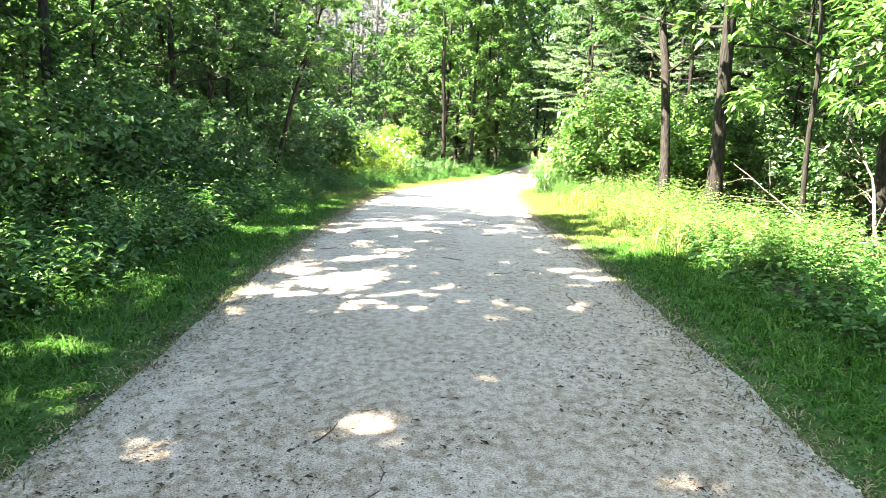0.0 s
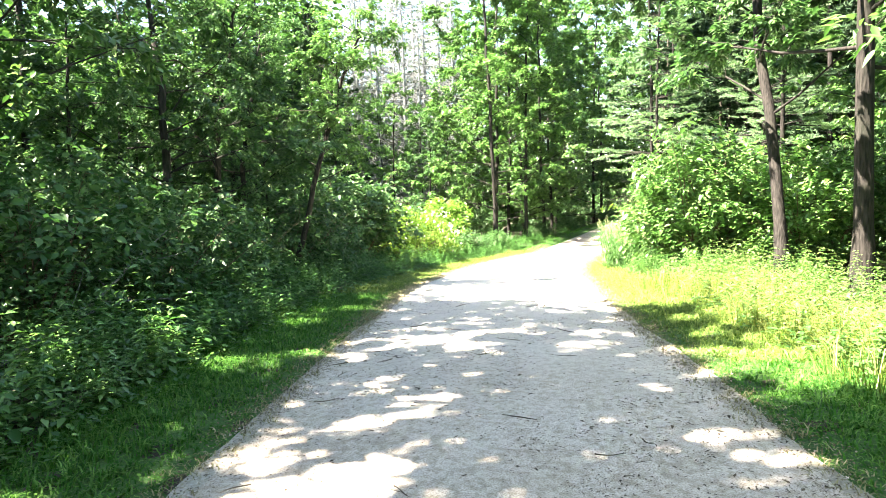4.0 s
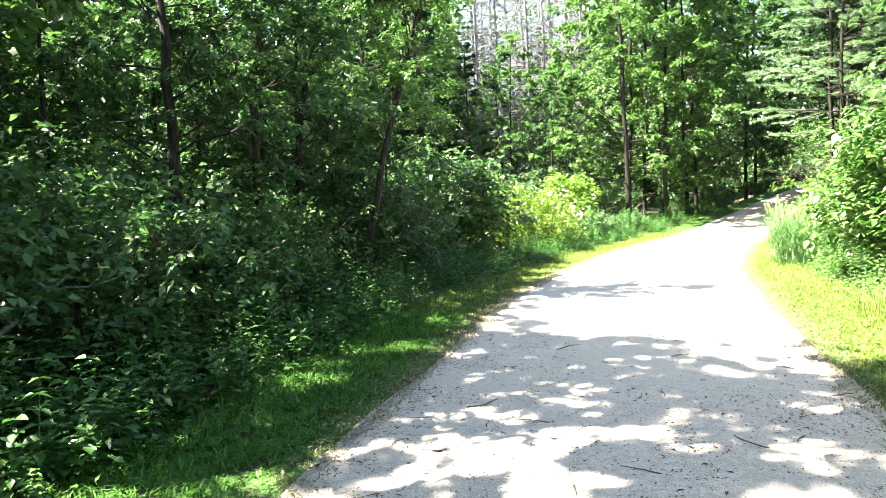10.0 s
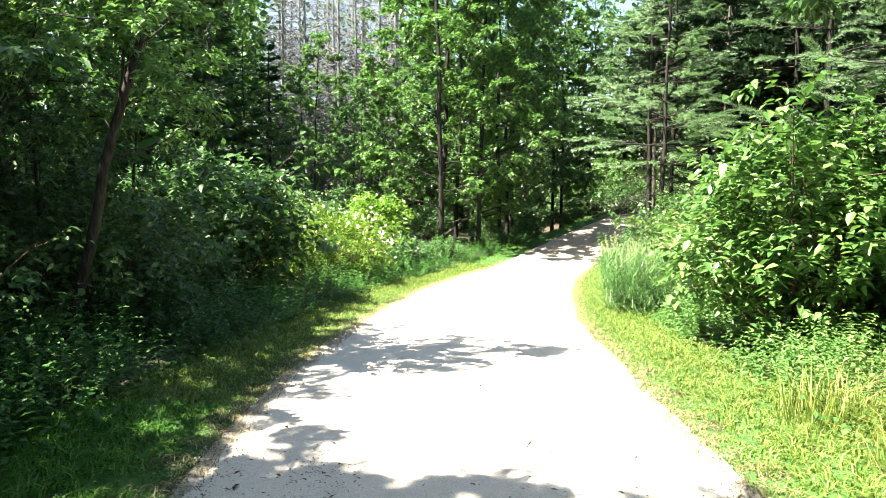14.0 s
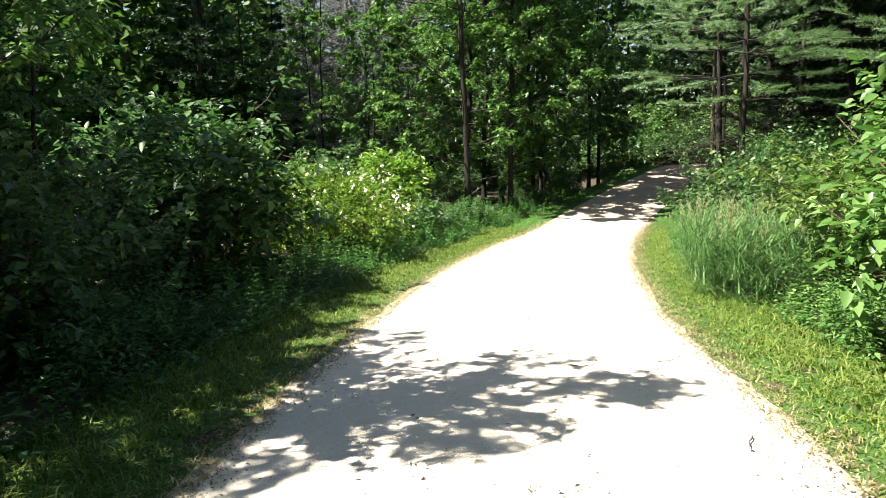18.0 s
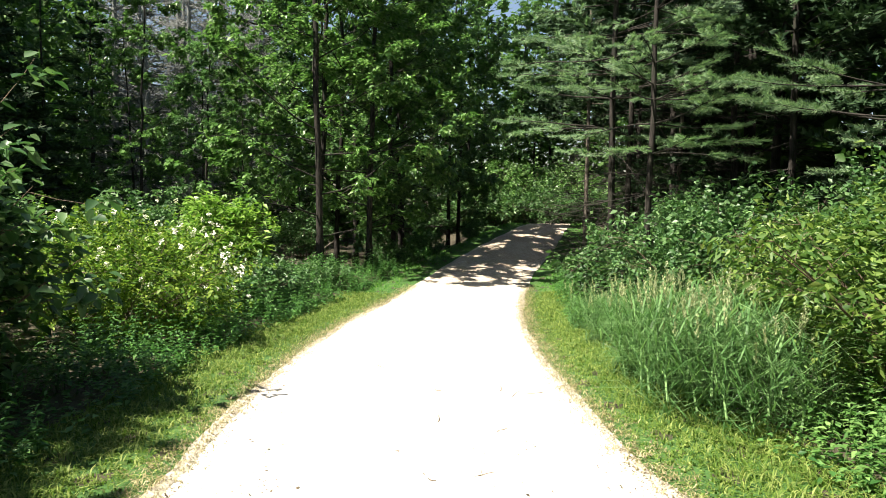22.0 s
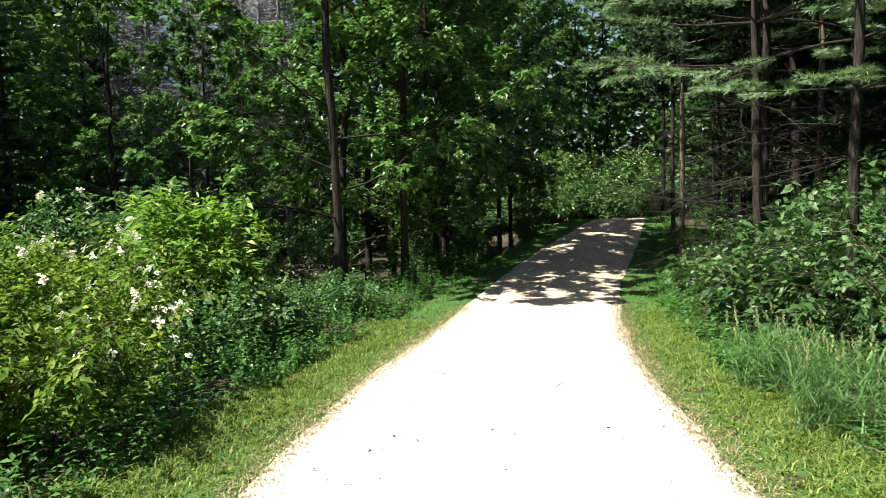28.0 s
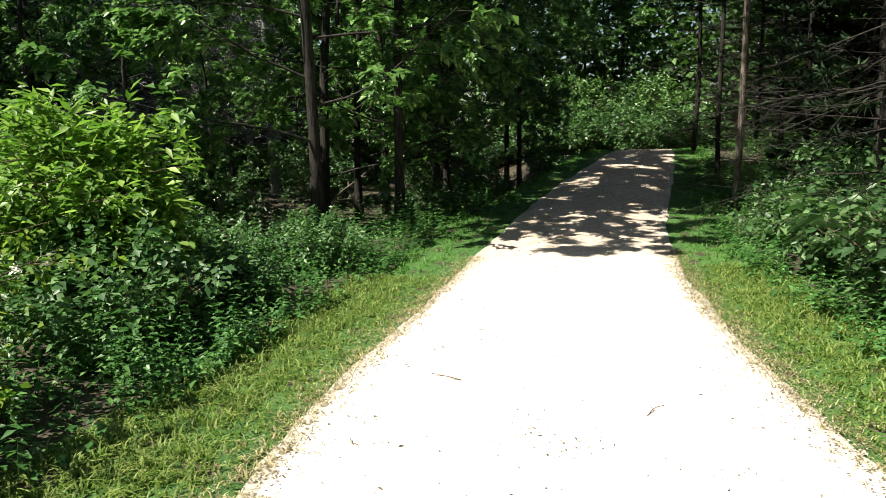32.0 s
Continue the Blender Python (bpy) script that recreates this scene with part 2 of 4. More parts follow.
def edges(y):
    """Left and right edge of the path, softened over a stride."""
    ys = np.asarray(y, float)[..., None] + np.array([-1.6, -0.8, 0, 0.8, 1.6])
    return np.interp(ys, EDGE_Y, EDGE_L).mean(-1), np.interp(ys, EDGE_Y, EDGE_R).mean(-1)


def land(x, y):
    """Height of the ground: the path's profile; left of the path beyond y = 30 the wood lies lower."""
    x, y = np.asarray(x, float), np.asarray(y, float)
    ys = y[..., None] + np.array([-1.5, -0.75, 0, 0.75, 1.5])
    path = np.interp(ys, LAND_Y, LAND_Z).mean(-1)
    low = np.interp(ys, [-50, 28, 33, 2000], [9, 9, -1.35, -1.35]).mean(-1)
    left, right = edges(y)
    off = np.clip((left - 0.8 - x) / 2.5, 0, 1)
    z = path * (1 - off) + np.minimum(path, low) * off
    away = np.clip(np.maximum(left - 1.0 - x, x - right - 1.0) / 3, 0, 1)
    return z + away * (0.07 * np.sin(x * 1.3 + y * 0.7) + 0.06 * np.sin(x * 0.6 - y * 1.1 + 2))


# ---- building blocks ----
class Geo:
    """Collects vertices and faces, and becomes one mesh."""

    def __init__(self):
        self.v, self.f, self.n = [], [], 0

    def put(self, verts, faces):
        self.v.append(np.asarray(verts, np.float32).reshape(-1, 3))
        self.f.append(np.asarray(faces, np.int32) + self.n)
        self.n += len(self.v[-1])

    def tube(self, pts, radii, sides=6):
        pts, radii = np.asarray(pts, float), np.asarray(radii, float)
        along = np.gradient(pts, axis=0)
        along /= np.linalg.norm(along, axis=1, keepdims=True) + 1e-9
        ref = np.where(np.abs(along[:, 2:3]) > 0.9, [[1.0, 0, 0]], [[0, 0, 1.0]])
        a = np.cross(along, ref)
        a /= np.linalg.norm(a, axis=1, keepdims=True) + 1e-9
        b = np.cross(along, a)
        th = np.arange(sides) * 2 * np.pi / sides
        ring = pts[:, None] + radii[:, None, None] * (np.cos(th)[None, :, None] * a[:, None] + np.sin(th)[None, :, None] * b[:, None])
        n = len(pts)
        i, j = np.meshgrid(np.arange(n - 1), np.arange(sides), indexing="ij")
        j2 = (j + 1) % sides
        self.put(ring.reshape(-1, 3), np.stack([i * sides + j, i * sides + j2, (i + 1) * sides + j2, (i + 1) * sides + j], -1).reshape(-1, 4))

    def leaves(self, at, way, up, length, width, fold=0.18, fine=False, droop=0.0):
        """Pointed leaves, folded along the midrib: from at along way, facing up."""
        at, way, up = (np.asarray(a, float).reshape(-1, 3) for a in (at, way, up))
        n = len(at)
        way = way / (np.linalg.norm(way, axis=1, keepdims=True) + 1e-9)
        side = np.cross(way, up)
        side /= np.linalg.norm(side, axis=1, keepdims=True) + 1e-9
        nor = np.cross(side, way)
        L, W = (np.broadcast_to(np.asarray(a, float), (n,))[:, None] for a in (length, width))
        def spot(l, w, h):
            return at + way * L * l + side * W * w + nor * (W * h) - np.array([0, 0, 1.0]) * L * droop * l * l
        if fine:
            vs = [spot(0, 0, 0), spot(0.28, -0.46, fold), spot(0.62, -0.36, fold * 0.8), spot(1, 0, 0), spot(0.62, 0.36, fold * 0.8), spot(0.28, 0.46, fold), spot(0.5, 0, -0.04)]
            tri = [(0, 1, 6), (1, 2, 6), (2, 3, 6), (3, 4, 6), (4, 5, 6), (5, 0, 6)]
        else:
            vs = [spot(0, 0, 0), spot(0.42, -0.5, fold), spot(1, 0, 0), spot(0.42, 0.5, fold)]
            tri = [(0, 1, 2), (0, 2, 3)]
        k = len(vs)
        self.put(np.stack(vs, 1).reshape(-1, 3), (np.arange(n)[:, None, None] * k + np.array(tri)[None]).reshape(-1, 3))

    def needles(self, at, way, length, width):
        """Single slivers, wide at the foot."""
        at, way = np.asarray(at, float), np.asarray(way, float)
        way = way / (np.linalg.norm(way, axis=1, keepdims=True) + 1e-9)
        side = np.cross(way, np.roll(way, 1, 1) + [0.1, 0.2, 0.3])
        side /= np.linalg.norm(side, axis=1, keepdims=True) + 1e-9
        w = side * np.asarray(width).reshape(-1, 1)
        vs = np.stack([at - w, at + w, at + way * np.asarray(length).reshape(-1, 1)], 1)
        self.put(vs.reshape(-1, 3), np.arange(len(at) * 3).reshape(-1, 3))

    def blades(self, at, way, height, width, lean):
        """Grass blades: two joined slivers that bend over."""
        at, way = np.asarray(at, float), np.asarray(way, float)
        side = np.stack([-way[:, 1], way[:, 0], 0 * way[:, 0]], -1)
        h, w, l = height[:, None], width[:, None], lean[:, None]
        up = np.array([0, 0, 1.0])
        a, b = at - side * w, at + side * w
        c = at + up * h * 0.6 + way * h * l * 0.3
        d = at + up * h * (1 - 0.25 * l) + way * h * l
        vs = np.stack([a, b, c - side * w * 0.7, c + side * w * 0.7, d], 1)
        self.put(vs.reshape(-1, 3), (np.arange(len(at))[:, None, None] * 5 + np.array([(0, 1, 3), (0, 3, 2), (2, 3, 4)])[None]).reshape(-1, 3))

    def mesh(self, name, mat, smooth=False):
        me = bpy.data.meshes.new(name)
        v = np.concatenate(self.v)
        sizes = np.concatenate([np.full(len(f), f.shape[1]) for f in self.f])
        loops = np.concatenate([f.ravel() for f in self.f])
        me.vertices.add(len(v))
        me.vertices.foreach_set("co", v.ravel())
        me.loops.add(len(loops))
        me.loops.foreach_set("vertex_index", loops.astype(np.int32))
        me.polygons.add(len(sizes))
        me.polygons.foreach_set("loop_start", np.r_[0, np.cumsum(sizes)[:-1]].astype(np.int32))
        if smooth:
            me.polygons.foreach_set("use_smooth", np.ones(len(sizes), bool))
        me.materials.append(mat)
        me.update(calc_edges=True)
        return me


def part(name, geo, mat, parent, label="", smooth=False):
    ob = new(name, geo.mesh(name, mat, smooth))
    ob.parent = parent
    return tagged(ob, label)


def thing(name, label, category, group="", kind="", at=(0, 0, 0)):
    ob = new(name)
    ob.empty_display_size = 0.2
    ob.location = at
    return tagged(ob, label, category, group, kind)


def single(name, geo, mat, label, category, kind="", smooth=False, group=""):
    ob = new(name, geo.mesh(name, mat, smooth))
    return tagged(ob, label, category, group, kind)


def unit(rng, n):
    v = rng.normal(size=(n, 3))
    return v / np.linalg.norm(v, axis=1, keepdims=True)


def bent(rng, start, way, length, n=5, wobble=0.12, rise=0.0):
    """A wavering line from start along way."""
    pts, d = [np.array(start, float)], np.array(way, float)
    d /= np.linalg.norm(d)
    for _ in range(n - 1):
        d = d + rng.normal(size=3) * wobble + np.array([0, 0, rise])
        d /= np.linalg.norm(d)
        pts.append(pts[-1] + d * length / (n - 1))
    return np.array(pts)


def along(pts, u):
    k = u * (len(pts) - 1)
    i = min(int(k), len(pts) - 2)
    return pts[i] + (pts[i + 1] - pts[i]) * (k - i), pts[i + 1] - pts[i]


def leafy(geo, rng, pts, count, length, spread, fine=False, flat=0.75, droop=0.25, slim=0.5):
    """Leaves set along a twig, to both sides, facing the light above."""
    u = rng.random(count) ** 0.8
    k = np.minimum((u * (len(pts) - 1)).astype(int), len(pts) - 2)
    base = pts[k] + (pts[k + 1] - pts[k]) * (u * (len(pts) - 1) - k)[:, None]
    tw = pts[-1] - pts[0]
    tw = tw / (np.linalg.norm(tw) + 1e-9)
    side = np.cross(tw, [0, 0, 1.0])
    side = side / (np.linalg.norm(side) + 1e-9)
    way = tw[None] * rng.uniform(0.1, 0.9, (count, 1)) + side[None] * rng.choice([-1, 1], (count, 1)) * rng.uniform(0.3, 1, (count, 1)) + unit(rng, count) * 0.45
    way[:, 2] -= droop
    up = np.array([[0, 0, flat]]) + unit(rng, count) * (1 - flat) * 1.3
    size = length * rng.uniform(0.6, 1.25, count)
    geo.leaves(base + unit(rng, count) * spread * rng.random((count, 1)), way, up, size, size * slim * rng.uniform(0.85, 1.15, count), fine=fine, droop=0.12)


def deciduous(seed, height=11.0, radius=0.13, first=0.28, spread=2.6, limbs=22, leaves=24000, leaf=0.085, lean=(0, 0), bark=None, foliage=None, fine=False,
              name="deciduous_tree", label="", rise=0.5, wobble=0.05, up=0.55, slim=0.5, flat=0.7):
    """A broadleaf tree: a tapered trunk, limbs that fork into branches and twigs, and a crown of single leaves."""
    rng = np.random.default_rng(seed)
    root = thing(name, label, "tree")
    wood, branches, crown = Geo(), [], Geo()
    n = 14
    h = np.linspace(0, 1, n)
    wave = np.cumsum(rng.normal(size=(n, 2)) * wobble * height / n * 2, axis=0)
    line = np.stack([lean[0] * height * h**1.2 + wave[:, 0] * h, lean[1] * height * h**1.2 + wave[:, 1] * h, height * h], -1)
    rad = radius * (1 - h) ** 0.75 + 0.012
    rad[0] *= 1.5
    wood.tube(np.r_[[line[0] - [0, 0, 0.3]], line], np.r_[rad[:1] * 1.15, rad], 10)
    twigs = []
    for k in range(limbs):
        u = first + (1 - first) * (k + rng.random()) / limbs * 0.97
        at, _ = along(line, u)
        turn = k * 2.4 + rng.normal() * 0.5
        size = spread * (1 - 0.72 * max(0, (u - 0.35) / 0.65) ** 1.5) * rng.uniform(0.65, 1.15)
        lift = up * (0.3 + u) + rng.normal() * 0.15
        limb = bent(rng, at, (math.cos(turn), math.sin(turn), lift), size, 6, 0.16, 0.03 * rise)
        thick = max(0.012, radius * 0.32 * (1 - u) ** 0.6)
        branch = Geo()
        branches.append(branch)
        branch.tube(limb, np.linspace(thick, 0.006, 6), 5)
        for j in range(5):
            b, d = along(limb, rng.uniform(0.25, 1.0))
            way = d / np.linalg.norm(d) + unit(rng, 1)[0] * 0.85
            way[2] = way[2] * 0.6 + 0.05
            sub = bent(rng, b, way, size * rng.uniform(0.25, 0.5), 4, 0.22)
            branch.tube(sub, np.linspace(thick * 0.4, 0.003, 4), 3)
            for _ in range(3):
                c, d2 = along(sub, rng.uniform(0.2, 1.0))
                w2 = d2 / np.linalg.norm(d2) + unit(rng, 1)[0] * 0.9
                w2[2] = w2[2] * 0.5 - 0.08
                twigs.append(bent(rng, c, w2, rng.uniform(0.28, 0.6) * (0.55 + spread * 0.13), 3, 0.2))
    per = max(3, leaves // len(twigs))
    for tw in twigs:
        leafy(crown, rng, tw, int(per * rng.uniform(0.4, 1.6)), leaf, leaf * 0.9, fine, slim=slim, flat=flat)
    part("trunk", wood, bark or BARK, root, smooth=True)
    for branch in branches:
        part("limb", branch, bark or BARK, root, smooth=True)
    part("crown", crown, foliage or LEAF, root)
    return root


def shrub(seed, height=2.5, spread=1.4, stems=16, leaves=9000, leaf=0.07, foliage=None, wood=None, name="shrub", label="", category="shrub", fine=False, slim=0.5, arch=0.5, low=0.15, flat=0.6, lean=(0, 0)):
    """A bush: stems from the ground, arching out, with side shoots and leaves down to the grass."""
    rng = np.random.default_rng(seed)
    root = thing(name, label, category)
    stalks, crown = [], Geo()
    twigs = []
    for k in range(stems):
        turn = k * 2.4 + rng.normal() * 0.4
        out = math.sqrt(rng.random()) * spread
        foot = np.array([math.cos(turn) * out * 0.25, math.sin(turn) * out * 0.25, -0.1])
        size = height * rng.uniform(0.5, 0.9) * math.sqrt(1.05 - 0.55 * (out / spread) ** 2)
        way = np.array([math.cos(turn) * out * 0.62 + lean[0], math.sin(turn) * out * 0.62 + lean[1], height])
        stem = bent(rng, foot, way, size * 1.1, 7, 0.09, -0.02)
        stem[:, :2] += (np.linspace(0, 1, 7) ** 2)[:, None] * np.array([math.cos(turn), math.sin(turn)]) * out * arch
        stalk = Geo()
        stalks.append(stalk)
        stalk.tube(stem, np.linspace(0.008 + 0.006 * height, 0.003, 7), 5)
        for j in range(9):
            u = low + (1 - low) * (j + rng.random()) / 9
            b, d = along(stem, u)
            way = np.r_[unit(rng, 1)[0][:2] * 1.2 + np.array([math.cos(turn), math.sin(turn)]) * 0.5, rng.uniform(-0.15, 0.7)]
            sub = bent(rng, b, way, spread * rng.uniform(0.25, 0.55), 4, 0.2)
            stalk.tube(sub, np.linspace(0.005, 0.002, 4), 3)
            twigs += [sub, bent(rng, sub[2], way + unit(rng, 1)[0], spread * 0.25, 3, 0.2)]
    for k in range(stems * 14):
        d = unit(rng, 1)[0]
        d[2] = abs(d[2]) * 1.1 - 0.25
        lump = 0.86 + 0.13 * math.sin(d[0] * 5 + seed) * math.sin(d[1] * 5 + seed * 2) + 0.12 * math.sin(d[2] * 6 + d[0] * 4 + seed)
        r = lump * rng.uniform(0.72, 1.03)
        p = np.array([d[0] * spread * r + lean[0] * 0.4, d[1] * spread * r + lean[1] * 0.4, max(0.06, height * (0.36 + 0.58 * d[2] * r))])
        twigs.append(bent(rng, p, d + [0, 0, 0.35] + unit(rng, 1)[0] * 0.5, spread * rng.uniform(0.12, 0.3), 3, 0.2))
    per = max(3, leaves // len(twigs))
    for tw in twigs:
        leafy(crown, rng, tw, int(per * rng.uniform(0.5, 1.5)), leaf, leaf * 1.1, fine, slim=slim, flat=flat)
    for stalk in stalks:
        part("stem", stalk, wood or TWIG, root, smooth=True)
    part("foliage", crown, foliage or LEAF, root)
    return root


def conifer(seed, height=13.0, radius=0.14, first=0.15, spread=2.2, whorls=26, foliage=None, bark=None, needle=0.11, tufts=5, name="conifer", label="", dead_below=0.0, droop=-0.05, blades=6, thick=0.2, pad=0.25):
    """A conifer: whorls of branches that carry flat sprays of needle tufts; the lowest branches may be bare and dead."""
    rng = np.random.default_rng(seed)
    root = thing(name, label, "tree")
    wood, limb, bare, green = Geo(), Geo(), Geo(), Geo()
    h = np.linspace(0, 1, 10)
    line = np.stack([np.cumsum(rng.normal(size=10)) * 0.03, np.cumsum(rng.normal(size=10)) * 0.03, height * h], -1)
    wood.tube(np.r_[[line[0] - [0, 0, 0.3]], line], np.r_[radius * 1.4, radius * (1 - h) ** 0.8 + 0.01], 9)
    at, way = [], []
    for k in range(whorls):
        u = first + (1 - first) * (k + 0.5 * rng.random()) / whorls
        c, _ = along(line, min(u, 0.995))
        for j in range(int(rng.integers(4, 7))):
            turn = rng.random() * 2 * math.pi
            size = spread * (1 - u) ** 0.75 * rng.uniform(0.55, 1.1) + 0.15
            d = np.array([math.cos(turn), math.sin(turn), droop + rng.normal() * 0.07 + 0.25 * u])
            if u < dead_below:
                b = bent(rng, c, d - [0, 0, 0.12], size * rng.uniform(0.4, 0.95), 5, 0.12)
                bare.tube(b, np.linspace(0.010, 0.002, 5), 3)
                for _ in range(5):
                    p, q = along(b, rng.uniform(0.2, 1))
                    bare.tube(bent(rng, p, q / np.linalg.norm(q) + unit(rng, 1)[0] * 0.9, size * 0.28, 3, 0.2), [0.004, 0.002, 0.0015], 3)
                continue
            b = bent(rng, c, d, size, 6, 0.07, 0.02)
            limb.tube(b, np.linspace(0.02 * (1.2 - u), 0.004, 6), 4)
            side = np.cross(d, [0, 0, 1.0])
            for _ in range(int(4 + size * 5)):
                p, q = along(b, rng.uniform(pad, 1.0) ** 0.8)
                s = rng.choice([-1, 1])
                tip = p + (side * s * rng.uniform(0.25, 0.8) + q / np.linalg.norm(q) * 0.6) * size * 0.26 + [0, 0, rng.normal() * 0.03]
                for w in np.linspace(0.3, 1, tufts):
                    at.append(p + (tip - p) * w)
                    way.append(tip - p)
    at, way = np.array(at), np.array(way)
    way /= np.linalg.norm(way, axis=1, keepdims=True) + 1e-9
    n = len(at) * blades
    at, way = np.repeat(at, blades, 0), np.repeat(way, blades, 0)
    dirs = way * 0.9 + unit(rng, n) * np.array([0.95, 0.95, 0.6]) + [0, 0, 0.12]
    green.needles(at, dirs, needle * rng.uniform(0.7, 1.2, n), needle * thick * rng.uniform(0.35, 0.6, n))
    part("trunk", wood, bark or BARK, root, smooth=True)
    if limb.n:
        tagged(part("branchwork", limb, bark or BARK, root, smooth=True), kind="stuff")
    if bare.n:
        # Grey dead wood coloured near black in place of the shade under the crowns.
        tagged(part("dead_branchwork", bare, BARK_SHADED, root, "bare dead branches, shade put into their dark colour", smooth=True), kind="stuff")
    part("needles", green, foliage or NEEDLE, root)
    return root


def dead_spruce(seed, height=13.0):
    """A dead conifer: a grey pole with whorls of bare twigs."""
    rng = np.random.default_rng(seed)
    root = thing("dead_spruce", "bare grey dead spruce with many thin broken twigs", "tree")
    wood, bare = Geo(), Geo()
    h = np.linspace(0, 1, 8)
    line = np.stack([np.cumsum(rng.normal(size=8)) * 0.04, np.cumsum(rng.normal(size=8)) * 0.04, height * h], -1)
    wood.tube(line, 0.12 * (1 - h) ** 0.8 + 0.012, 7)
    for k in range(300):
        u = rng.uniform(0.12, 0.98)
        c, _ = along(line, u)
        turn = rng.random() * 6.283
        size = 1.7 * (1 - u) ** 0.6 * rng.uniform(0.4, 1.1) + 0.1
        b = bent(rng, c, (math.cos(turn), math.sin(turn), rng.normal() * 0.15), size, 4, 0.12, 0.03)
        bare.tube(b, np.linspace(0.018, 0.007, 4), 3)
        for _ in range(4):
            p, q = along(b, rng.uniform(0.2, 1))
            bare.tube(bent(rng, p, q / np.linalg.norm(q) + unit(rng, 1)[0] * 0.8, size * 0.35, 3, 0.2), [0.009, 0.007, 0.005], 3)
    part("trunk", wood, DEAD, root, smooth=True)
    tagged(part("dead_branchwork", bare, DEAD, root, smooth=True), kind="stuff")
    return root


def place(ob, x, y, turn=0.0, size=1.0, sink=0.0, label="", first=False):
    """Set a plant, or a copy of it, on the ground."""
    m = Matrix.Translation((x, y, float(land(x, y)) - sink)) @ Matrix.Rotation(radians(turn), 4, "Z") @ Matrix.Scale(size, 4)
    if first or "set_down" not in ob:
        ob.matrix_basis = m
        ob["set_down"] = 1
        made = ob
    else:
        made = copy_thing(ob, m)
    return tagged(made, label)


# ---- ground and path ----
def sheet():
    xs = np.r_[-2500, -900, -300, -120, -70, -45, np.arange(-32, -10, 1.0), np.arange(-10, 16, 0.3), np.arange(16, 40, 1.0), 45, 70, 120, 300, 900, 2500]
    ys = np.r_[-2500, -900, -300, -100, -50, np.arange(-30, -6, 1.5), np.arange(-6, 60, 0.4), np.arange(60, 100, 2.0), 110, 140, 200, 400, 900, 2500]
    X, Y = np.meshgrid(xs, ys)
    Z = land(X, Y)
    left, right = edges(Y)
    Z -= 0.05 * np.clip(np.minimum(X - left, right - X) / 0.15, 0, 1)
    g = Geo()
    n, m = X.shape
    i, j = np.meshgrid(np.arange(n - 1), np.arange(m - 1), indexing="ij")
    k = i * m + j
    g.put(np.stack([X, Y, Z], -1), np.stack([k, k + 1, k + m + 1, k + m], -1).reshape(-1, 4))
    single("ground", g, SOIL, "dark forest soil with low green cover", "ground", "structure", True)


def uneven(ys, step, seed):
    """Smooth chance along y, between -1 and 1, that does not repeat."""
    knots = np.arange(-60, 90, step)
    return np.interp(ys, knots, np.random.default_rng(seed + 40).uniform(-1, 1, len(knots)))


def gravel_line(ys, side):
    """The gravel's ragged outer line."""
    wob = 0.012 * uneven(ys, 1.6, side) + 0.008 * uneven(ys, 0.31, side + 5) + 0.005 * uneven(ys, 0.07, side + 9)
    left, right = edges(ys)
    return left + 0.05 + wob if side < 0 else right - 0.05 + wob


def grid(name, X, Y, Z, mat, label, category, flip=False):
    g = Geo()
    n, m = X.shape
    i, j = np.meshgrid(np.arange(n - 1), np.arange(m - 1), indexing="ij")
    k = i * m + j
    f = np.stack([k, k + 1, k + m + 1, k + m], -1).reshape(-1, 4)
    g.put(np.stack([X, Y, Z], -1), f[:, ::-1] if flip else f)
    return single(name, g, mat, label, category, "structure", True)


def path_strip():
    ys = np.arange(-14, 53, 0.1)
    u = 0.5 - 0.5 * np.cos(np.linspace(0, np.pi, 29))
    l, r = gravel_line(ys, -1), gravel_line(ys, 1)
    X = l[:, None] + (r - l)[:, None] * u[None]
    Y = np.repeat(ys[:, None], len(u), 1)
    rng = np.random.default_rng(3)
    Z = land(X, Y) + 0.012 + 0.025 * (1 - (2 * u[None] - 1) ** 2) + rng.normal(size=X.shape) * 0.0015
    Z += 0.006 * np.sin(X * 3 + 0.4 * np.sin(Y)) * np.sin(Y * 0.9)
    grid("path", X, Y, Z, GRAVEL, "pale crushed limestone footpath with scattered debris", "path")


def turf(side, name):
    """The sod under the mown grass: a strip along the path that sinks into the forest soil."""
    ys = np.arange(-14, 53, 0.12)
    u = np.linspace(0, 1, 10)
    wide = 1.45 + 0.12 * np.sin(ys * 0.9 + side) + 0.08 * np.sin(ys * 2.3)
    X = gravel_line(ys, side)[:, None] + side * (wide[:, None] * u - 0.08)
    Y = np.repeat(ys[:, None], len(u), 1)
    Z = land(X, Y) + 0.003 + 0.006 * np.sin(X * 9) * np.sin(Y * 7) * (u > 0)
    Z[:, 0] -= 0.02
    Z[:, -1] -= 0.03
    grid(name, X, Y, Z, SOD, "green turf strip between gravel and weeds", "grass", side < 0)


